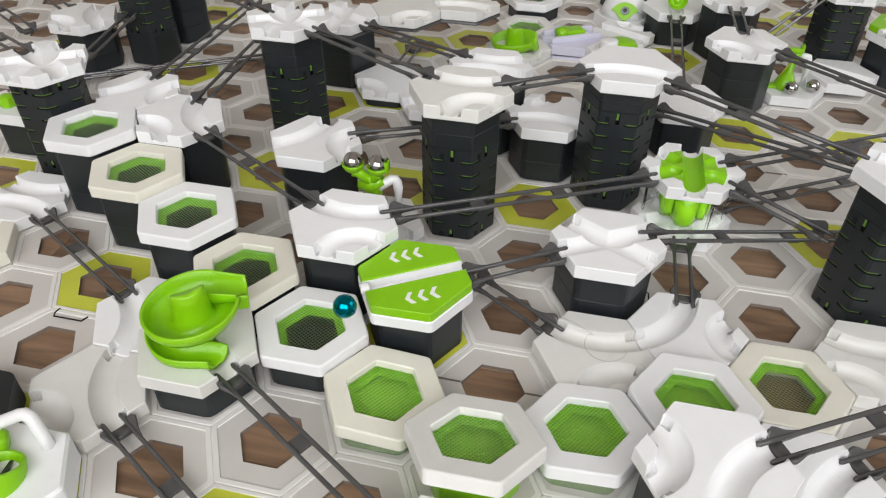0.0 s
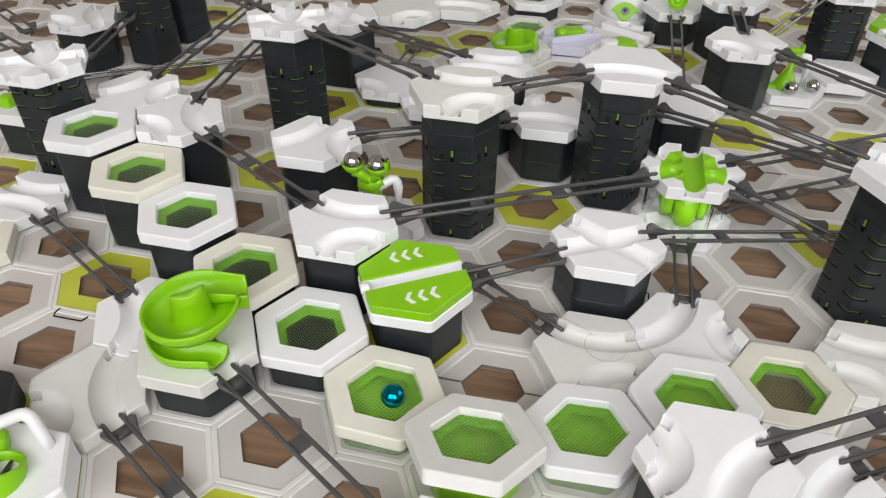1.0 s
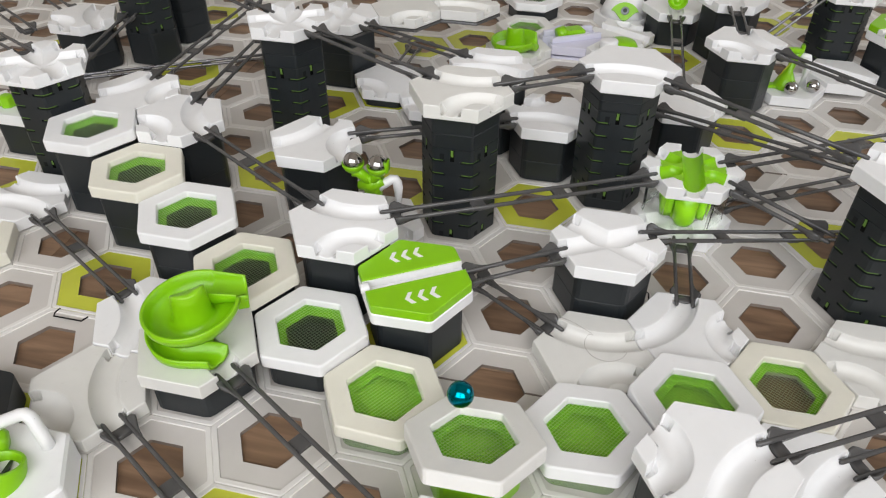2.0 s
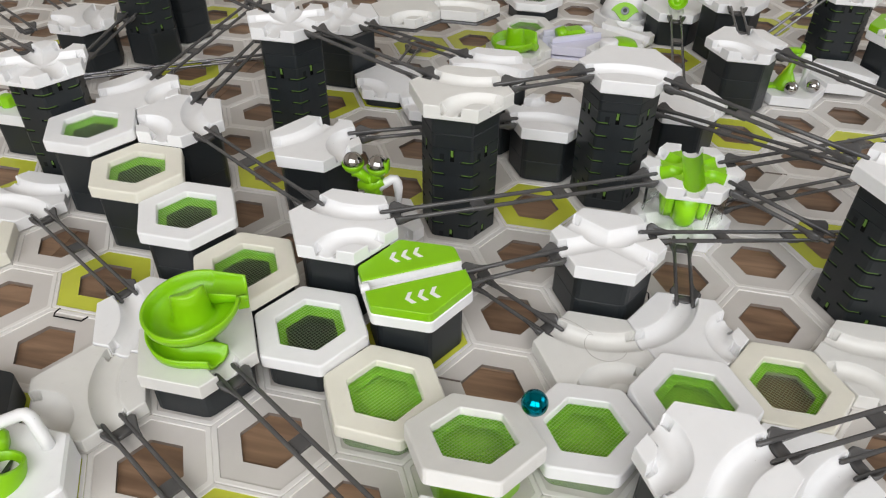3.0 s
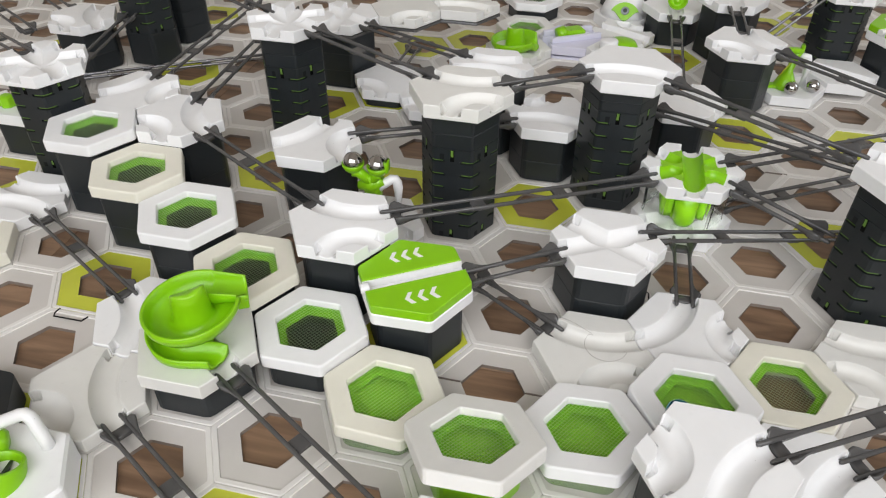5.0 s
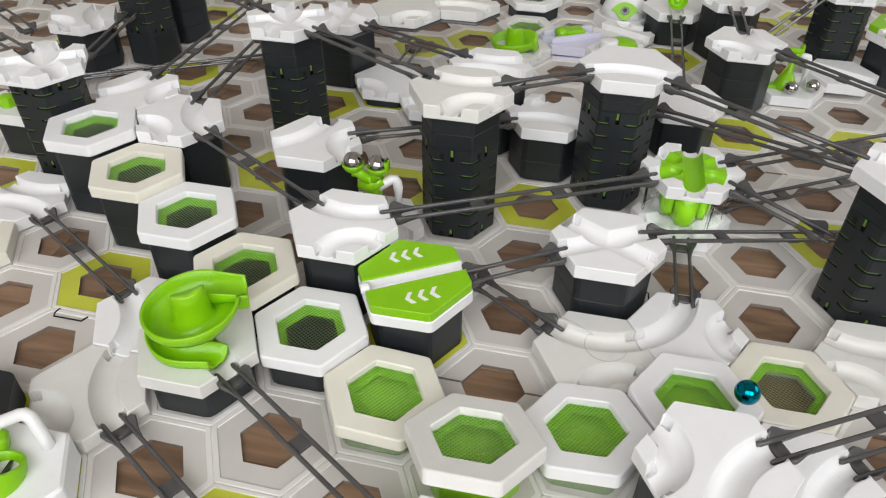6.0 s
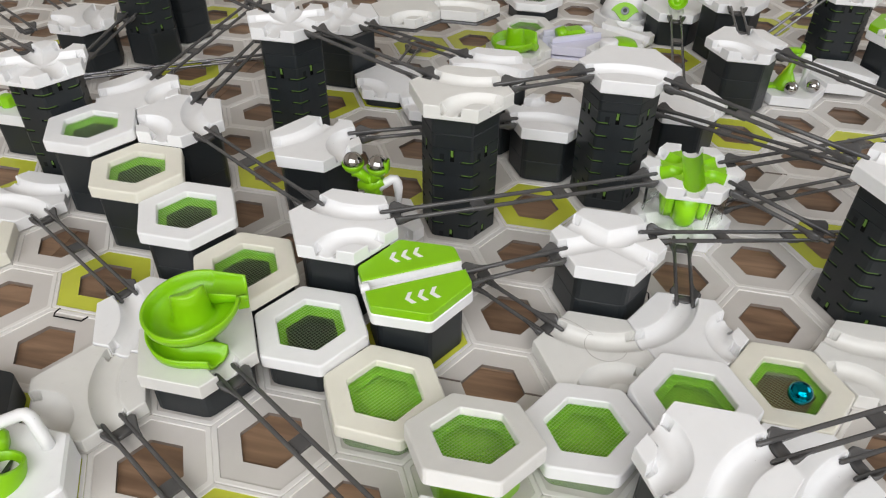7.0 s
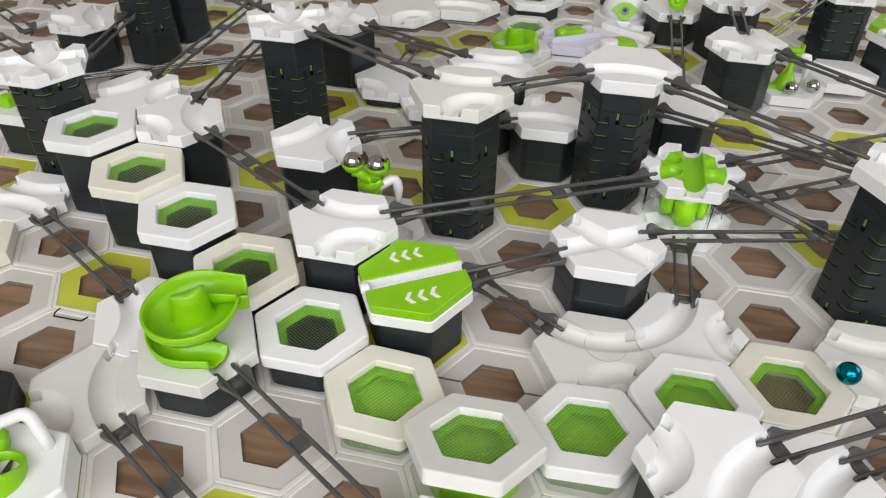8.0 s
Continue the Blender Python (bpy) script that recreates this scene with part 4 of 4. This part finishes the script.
def catapult(c, r):
    g = at(c, r)
    track_tile(c, r, 9.5, [(0, 1)], WHITE, what="one curved channel")
    ob = thing("catapult_piece", pose(g.x, g.y - 0.0035, 9.5 * K), "lime green catapult lever with yellow elastic band and white post", "catapult")
    bm = bmesh.new()
    tube(bm, [(0.012, 0.002, 0), (0.012, 0.002, 0.020), (0.010, 0.002, 0.027), (0.003, 0.002, 0.028)], 0.0030, 14)
    part("post", bm, WHITE, ob, "bent white post", True)
    bm = bmesh.new()
    tube(bm, [(-0.004, -0.004, 0.0002), (-0.004, -0.004, 0.004), (-0.004, -0.003, 0.009), (-0.003, -0.001, 0.015), (-0.001, 0.001, 0.027), (0.002, 0.001, 0.033)], [0.0098, 0.0096, 0.0070, 0.0032, 0.0034, 0.0030], 20)
    part("lever", bm, GREEN, ob, "lime green lever", True)
    bm = bmesh.new()
    box(bm, -0.009, 0.004, -0.003, 0.003, 0.031, 0.035, 0.001)
    box(bm, 0.001, 0.004, -0.003, 0.003, 0.034, 0.039, 0.001)
    part("lever_head", bm, GREEN, ob, "lime green head")
    bm = bmesh.new()
    box(bm, -0.024, -0.010, -0.010, -0.002, 0, 0.003, 0.0008)
    part("release", bm, GREEN, ob, "lime green release")
    bm = bmesh.new()
    tube(bm, [(-0.013, -0.004, 0.004), (-0.008, -0.004, 0.016), (-0.001, -0.003, 0.028), (0.006, -0.002, 0.024)], 0.0006, 8)
    part("elastic_band", bm, YELLOW, ob, "yellow elastic band", True)
    for dx, dy, up in ((-0.0010, -0.0205, 0.0012), (0.0185, -0.0118, 0.0012)):
        steel_ball(g.x + dx, g.y + dy, 9.5 * K + up + 0.0042, "polished steel marble resting beside the lever", rad=0.0058)


def dome_piece(c, r):
    g = at(c, r)
    ob = thing("dome_tile", pose(g.x, g.y, 0), "white domed tile with a pointed lime flap and grey pivot", "tile")
    bm = bmesh.new()
    R = TILE_R
    loft(bm, [hexring(R, 0, 0.05), hexring(R, 9 * K, 0.05), hexring(R * 0.97, 10.5 * K, 0.05)])
    part("base", bm, WHITE, ob)
    bm = bmesh.new()
    loft(bm, [circle(0.026, 10.4 * K, 36), circle(0.0225, 0.021, 36), circle(0.0165, 0.0285, 36), circle(0.0135, 0.032, 36), circle(0.012, 0.0325, 36), circle(0.002, 0.0325, 36)])
    part("dome", bm, WHITE, ob, smooth=True)
    bm = bmesh.new()
    m = 24
    pts = [(0.0185 * math.cos(math.pi * k / m), 0.0118 * math.sin(math.pi * k / m) ** 1.5) for k in range(m + 1)]
    low = [(0.0185 * math.cos(math.pi * k / m), -0.0130 * math.sin(math.pi * k / m) ** 5) for k in range(m - 1, 0, -1)]
    poly = pts + low
    loft(bm, [[(x, y, 0) for x, y in poly], [(x * .98, y * .97, 0.0024) for x, y in poly]])
    o = part("flap", bm, GREEN, ob, "pointed lime green flap")
    o.matrix_basis = pose(0.0, -0.0220, 0.0205, 58, 0, 0) @ Matrix.Scale(0.78, 4)
    bm = bmesh.new()
    loft(bm, [circle(0.0042, 0, 24), circle(0.0042, 0.0036, 24), circle(0.0034, 0.0040, 24)])
    o = part("pivot", bm, GREYDOT, ob, "grey round pivot", True)
    o.matrix_basis = pose(0.0, -0.0220, 0.0205, 58, 0, 0)
    bm = bmesh.new()
    loft(bm, [circle(0.0022, 0.0036, 20), circle(0.0022, 0.0043, 20), circle(0.0016, 0.0044, 20)])
    part("axle", bm, BLACK, o, "dark axle end")


def ramp_piece(c, r):
    g = at(c, r)
    ob = thing("ramp_tile", pose(g.x, g.y, 0), "pale lavender plastic ramp tile with a lime green gate", "ramp tile")
    me = material_mesh(tile_mesh([(4, 1)], 22), LAVENDER)
    o = part_mesh("body", me, None, ob)
    o.matrix_basis = pose(0, 0, 12 * K)
    bm = bmesh.new()
    loft(bm, [hexring(SIDE * 0.97, 0, 0.05), hexring(SIDE * 0.97, 2 * K, 0.05)])
    part("foot_plate", bm, LAVENDER, ob)
    bm = bmesh.new()
    m = Matrix.Rotation(edge_angle(1), 4, "Z")
    for s in (-1, 1):
        box(bm, -0.027, 0.027, s * 0.010 - 0.0022, s * 0.010 + 0.0022, 11.8 * K, 17 * K, 0.0008, m)
    part("side_wall", bm, LAVENDER, ob)
    bm = bmesh.new()
    box(bm, -0.010, 0.012, -0.0078, 0.0078, 12.2 * K, 20 * K, 0.002, m)
    part("gate", bm, GREEN, ob, "lime green gate")
    bm = bmesh.new()
    tube(bm, [m @ Vector((-0.016, 0, 15 * K)), m @ Vector((-0.008, 0, 17 * K))], 0.0068, 18)
    part("gate_nose", bm, GREEN, ob, "lime green rounded nose", True)


def bowl_piece(c, r, top):
    """A shallow lime bowl on a raised white tile."""
    g = at(c, r)
    bm = bmesh.new()
    prof = [(0.003, 0.0010), (0.009, 0.0020), (0.0125, 0.0060), (0.0132, 0.0098), (0.0120, 0.0100), (0.0108, 0.0062), (0.007, 0.0034), (0.0045, 0.0034), (0.004, 0.007), (0.002, 0.0082), (0.0003, 0.0083)]
    loft(bm, [circle(a * 0.75, b * 0.75, 32) for a, b in prof], True, True)
    o = part("catch_bowl", bm, GREEN, None, "", True)
    o.matrix_basis = pose(g.x, g.y - 0.006, top * K + 0.005, 55, 0, 0)
    tagged(o, "small lime green catch bowl on a white raised tile", "bowl")


def catch_disc(c, r):
    g = at(c, r)
    bm = bmesh.new()
    loft(bm, [circle(0.0150, 0, 36), circle(0.0150, 0.004, 36), circle(0.0125, 0.0075, 36), circle(0.006, 0.0092, 36), circle(0.001, 0.0095, 36)])
    o = part("lime_cap", bm, GREEN, None, "", True)
    o.matrix_basis = pose(g.x, g.y + 0.004, 14 * K)
    bm = bmesh.new()
    loft(bm, [circle(0.0085, 0, 32), circle(0.0085, 0.0125, 32), circle(0.0078, 0.0135, 32), circle(0.003, 0.0137, 32)])
    w = part("white_plug", bm, WHITE, None, "", True)
    w.matrix_basis = pose(g.x - 0.0125, g.y - 0.010, 14 * K - 0.0002)
    tagged(w, "short white round plug on a track tile", "plug")
    tagged(o, "domed lime green cap on a white track tile", "cap")


def platform(cells, z):
    """A thin pale deck of joined hexagons that carries raised tiles."""
    first = at(*cells[0])
    ob = thing("upper_deck", pose(first.x, first.y, z * K), "thin smoky plastic deck of joined hexagons under raised tiles", "deck")
    for c, r in cells:
        bm = bmesh.new()
        g = at(c, r) - first
        loft(bm, [hexring(SIDE * 1.03, -2.0 * K, 0.03, g.x, g.y), hexring(SIDE * 1.03, -1.2 * K, 0.03, g.x, g.y), hexring(SIDE * 1.015, 0, 0.03, g.x, g.y)])
        part("deck_cell", bm, RAIL, ob)


# ---- the track, piece by piece ----
# the chain of nets
net_tile(-6, 0, 52.8, WHITE)
net_tile(-5, -0.5, 44.2, CREAM)
net_tile(-4, -1, 39.2, WHITE)
net_tile(-3, -1.5, 29.8, CREAM)
net_tile(-2, -2, 22.2, WHITE)
net_tile(-1, -2.5, 16.1, CREAM, below="green", rx=-1.8, ry=4.0)
net_tile(0, -3, 30.7, OFFWHITE, below="green", rx=-14.8, ry=-2.2, dy=0.001, wedge=GREEN)
net_tile(1, -2.5, 15.4, WHITE, below="green", rx=-5.9, ry=-4.7, dx=-0.001, dy=0.0015)
net_tile(2, -2, 17.3, WHITE, below="green")
net_tile(3, -1.5, 9, CREAM, below="none")

# near tiles
raised(2, -3, 43, [(4, 5), (1, 3)])
track_tile(3, -2.5, 9.5, [(1, 3), (4, 5)])
track_tile(4, -1, 9, [(5, 1), (3, 4)], OFFWHITE)
track_tile(1, -1.5, 9.5, [(5, 1), (2, 3)], OFFWHITE)
track_tile(2, -1, 9.5, [(4, 0), (1, 2)], WHITE)
track_tile(-4, -2, 9.5, [(5, 3)], WHITE)
track_tile(-4, -3, 8.6, [(0, 2), (3, 4)], OFFWHITE)
track_tile(-7, -0.5, 9.5, [(5, 1), (2, 4)], WHITE)
track_tile(-7, -1.5, 9, [(0, 2)], CREAM)
raised(-2, -1, 48.2, [(5, 1), (2, 3)])
raised(-3, 0.5, 47, [(4, 0), (1, 2)])
raised(1, -0.5, 39.8, [(4, 1), (5, 2)])
raised(-5, 0.5, 51.3, [(0, 2), (3, 4)])
raised(-6, 1, 51.5, [(4, 0), (1, 2)])
raised(0, 2, 41, [(2, 4), (5, 0)])

raised(0, -4, 24.5, [(4, 2)])

# towers with their tiles
for c, r, top, ch, mat in ((-1, 0.5, 91.7, [(5, 1), (2, 3)], OFFWHITE), (1, 1.5, 92, [(2, 4)], WHITE), (-7, 0.5, 80, [(0, 3), (1, 4), (5, 2)], WHITE),
                           (4, 0, 86, [(5, 2), (0, 3)], WHITE), (-4, 2, 91.2, [(0, 3), (1, 4), (5, 2)], WHITE)):
    tower(c, r, top - 8.4, {(-7, 0.5): 9.6, (1, 1.5): 7.4}.get((c, r), 0.0), dx={4: 0.0025, 1: -0.0025}.get(c, 0.0))
    track_tile(c, r, top, ch, mat, dx=0.0036 if c == 4 else 0.0, stand="a slotted tower", what="crossing channels" if len(ch) != 2 else "curved channels")
tower(5, 6.5, 60)
track_tile(5, 6.5, 68.5, [(0, 3)], WHITE, stand="a slotted tower")
spacer(-8, 4, 0, 28, scale=0.79)
tower(-8, 4, 60, 0, 28)
spacer(-8, 5, 0, 90)
tower(1, 2.5, 43)

# far tiles
raised(-9, 3.5, 43, [(0, 2), (3, 4)])
raised(-8, 1, 33.4, [(5, 2)])
raised(3, 4.5, 53.3, [(0, 2), (3, 4)])
raised(3, 6.5, 53, [(0, 3), (1, 4)])
raised(-4, 4, 55.4, [(5, 2), (0, 3)])
track_tile(-3, 4.5, 55.4, [(2, 3)], OFFWHITE)
track_tile(-2, 5, 55.4, [(2, 4), (0, 1)], OFFWHITE)
raised(-3, 3.5, 15, [(3, 4)])
raised(-2, 3, 15.5, [(4, 1)], WHITE)
raised(-1, 2.5, 60, [(5, 1), (2, 4)], WHITE)
raised(2, 3, 36.5, [(0, 2)], WHITE)
raised(2, 7, 31.5, [(3, None)], WHITE)
track_tile(5, 5.5, 13, [(2, 5)], WHITE)
track_tile(1, 6.5, 11, [(5, 2), (0, 1)], WHITE)
track_tile(1, 5.5, 14, [(4, 1)], WHITE)
net_tile(-1, 6.5, 9, OFFWHITE, below="none")
net_tile(-1, 7.5, 20, WHITE)
spacer(1, 8.5, 0, 40)
platform([(-3, 4.5), (-4, 4), (-2, 5)], 46.9)

accelerator(-1, -1.5, 39.2)
spiral(-3, -2.5, 26.3, 0)
vortex(2, 1, 43.2)
scissor(-2, 0, 58)
cannon(-4, -4, 18)
catapult(4, 5)
dome_piece(1, 7.5)
ramp_piece(0, 6)
bowl_piece(2, 7, 31.5)
accelerator(6, 6, 46)
spacer(-5, -3.5, 0, 16)
spiral(-1, 5.5, 9.0, -55, low=True, dx=-0.005)
catch_disc(1, 5.5)

# rails
rail(-5, 0.5, 2, 3, 51.3, 48.2)
rail(-2, -1, 1, 4, 48.2, 43)
rail(-1, -1.5, 1, 2, 35.4, 38.4)
rail(-1, -0.5, 2, 2, 13, 9.5, inset0=-0.004)
rail(1, -0.5, 1, 4, 39, 5)
rail(2, 1, 3, 2, 9, 9.5)
rail(2, 1, 1, 5, 43, 42)
rail(2, 1, 1, 4, 12, 14)
rail(2, 1, 2, 2, 43, 37)
rail(1, 1.5, 2, 3, 91, 86)
rail(1, 2.5, 2, 4, 48, 58)
rail(3, 4.5, 2, 4, 53.3, 40)
rail(3, 6.5, 3, 2, 53, 53.3)
rail(2, 7, 3, 4, 31.5, 26)
rail(-1, 0.5, 1, 2, 91.2, 92.5)
rail(-4, 2, 2, 3, 91.2, 91.7)
rail(-4, 4, 2, 3, 55.4, 60)
rail(-3, 0.5, 1, 3, 47, 41)
rail(-3, 3.5, 0, 2, 15, 12)
rail(-10, 2, 1, 5, 10, 10, RAILGREY)
rail(3, 5.5, 1, 3, 30, 100, RAILGREY)
rail(-8, 1, 0, 3, 33.4, 49.3)
rail(-6, 1, 0, 4, 51.5, 52)
rail(-5, 0.5, 0, 4, 51.3, 58)
rail(-4, 2, 5, 2, 90, 92)
rail(-12, 4, 2, 3, 50, 46)
rail(-9, 3.5, 5, 3, 43, 50)
rail(-7, 0.5, 5, 3, 80, 72)
rail(-7, -0.5, 2, 3, 9.5, 9.5)
rail(-3, -2.5, 2, 4, 25, 14)
rail(-4, -3, 2, 3, 8.6, 9)
rail(2, -3, 1, 4, 43, 45)
rail(3, -2.5, 1, 3, 9.5, 10)

# a lime stopper on the low tile behind the slotted tower
bm = bmesh.new()
loft(bm, [hexring(0.0052, 0, 0.15), hexring(0.0060, 0.0010, 0.15), hexring(0.0052, 0.0078, 0.15), hexring(0.0034, 0.0092, 0.15)])
box(bm, -0.0090, -0.0030, -0.0022, 0.0022, 0.0005, 0.0050, 0.0008)
stopper = part("stopper", bm, GREEN)
stopper.matrix_basis = pose(-0.4050, 0.0430, 33.4 * K - 0.0001, 0, 0, 20)
tagged(stopper, "lime green plastic stopper on a white track tile", "stopper")

# a stray hair looped over one of the low tiles
bm = bmesh.new()
hair_top = 9.5 * K + 0.00025
loop = [Vector((0.006 + 0.0115 * math.cos(a), 0.005 + 0.0116 * math.sin(a), hair_top)) for a in (radians(145 + 207 * i / 20) for i in range(21))]
tail = [Vector((-0.0205 + 0.0194 * i / 8, 0.0214 - 0.0099 * (i / 8) ** 1.5, hair_top)) for i in range(9)]
tube(bm, tail + loop, 0.00007, 5)
hair = part("hair", bm, HAIR)
hair.matrix_basis = pose(at(1, -1.5).x, at(1, -1.5).y, 0)
tagged(hair, "fine stray hair looped on a white track tile", "hair")

build_board()

marble = steel_ball(-0.0734, -0.1247, 0.0518, "shiny teal metallic marble bouncing over the nets", TEAL, "marble", 0.0060)

# ---- the marble's bounces: seconds, plan position and height ----
BOUNCES = [(-0.461, -0.0891, -0.1122, 0.0274), (0.965, -0.0445, -0.1510, 0.0208), (2.338, 0.0040, -0.1694, 0.0367), (3.674, 0.0442, -0.1528, 0.0194),
           (5.133, 0.0935, -0.1331, 0.0223), (6.863, 0.1474, -0.0999, 0.0129), (7.6, 0.1668, -0.0878, 0.0241), (8.0, 0.1748, -0.0830, 0.0212)]
FALL = [0.1150, 0.0975, 0.0919, 0.0793, 0.0343, 0.0352, 0.0352]


def flight(t):
    k = 0
    while k < len(FALL) - 1 and t > BOUNCES[k + 1][0]:
        k += 1
    a, b = BOUNCES[k], BOUNCES[k + 1]
    d = b[0] - a[0]
    f = (t - a[0]) / d
    x, y, z = (a[i] * (1 - f) + b[i] * f for i in (1, 2, 3))
    return x, y, z + 0.5 * FALL[k] * d * d * f * (1 - f)


def motions():
    times = sorted([round(0.1 * i, 3) for i in range(81)] + [t for t, *_ in BOUNCES if 0 < t < 8])
    rows, last = [], -1
    for t in times:
        if frame(t) == last:
            continue
        last = frame(t)
        x, y, z = flight(t)
        rows.append((t, pose(x, y, z, 0, 60 * t, 25)))
    walk(marble, rows)


motions()
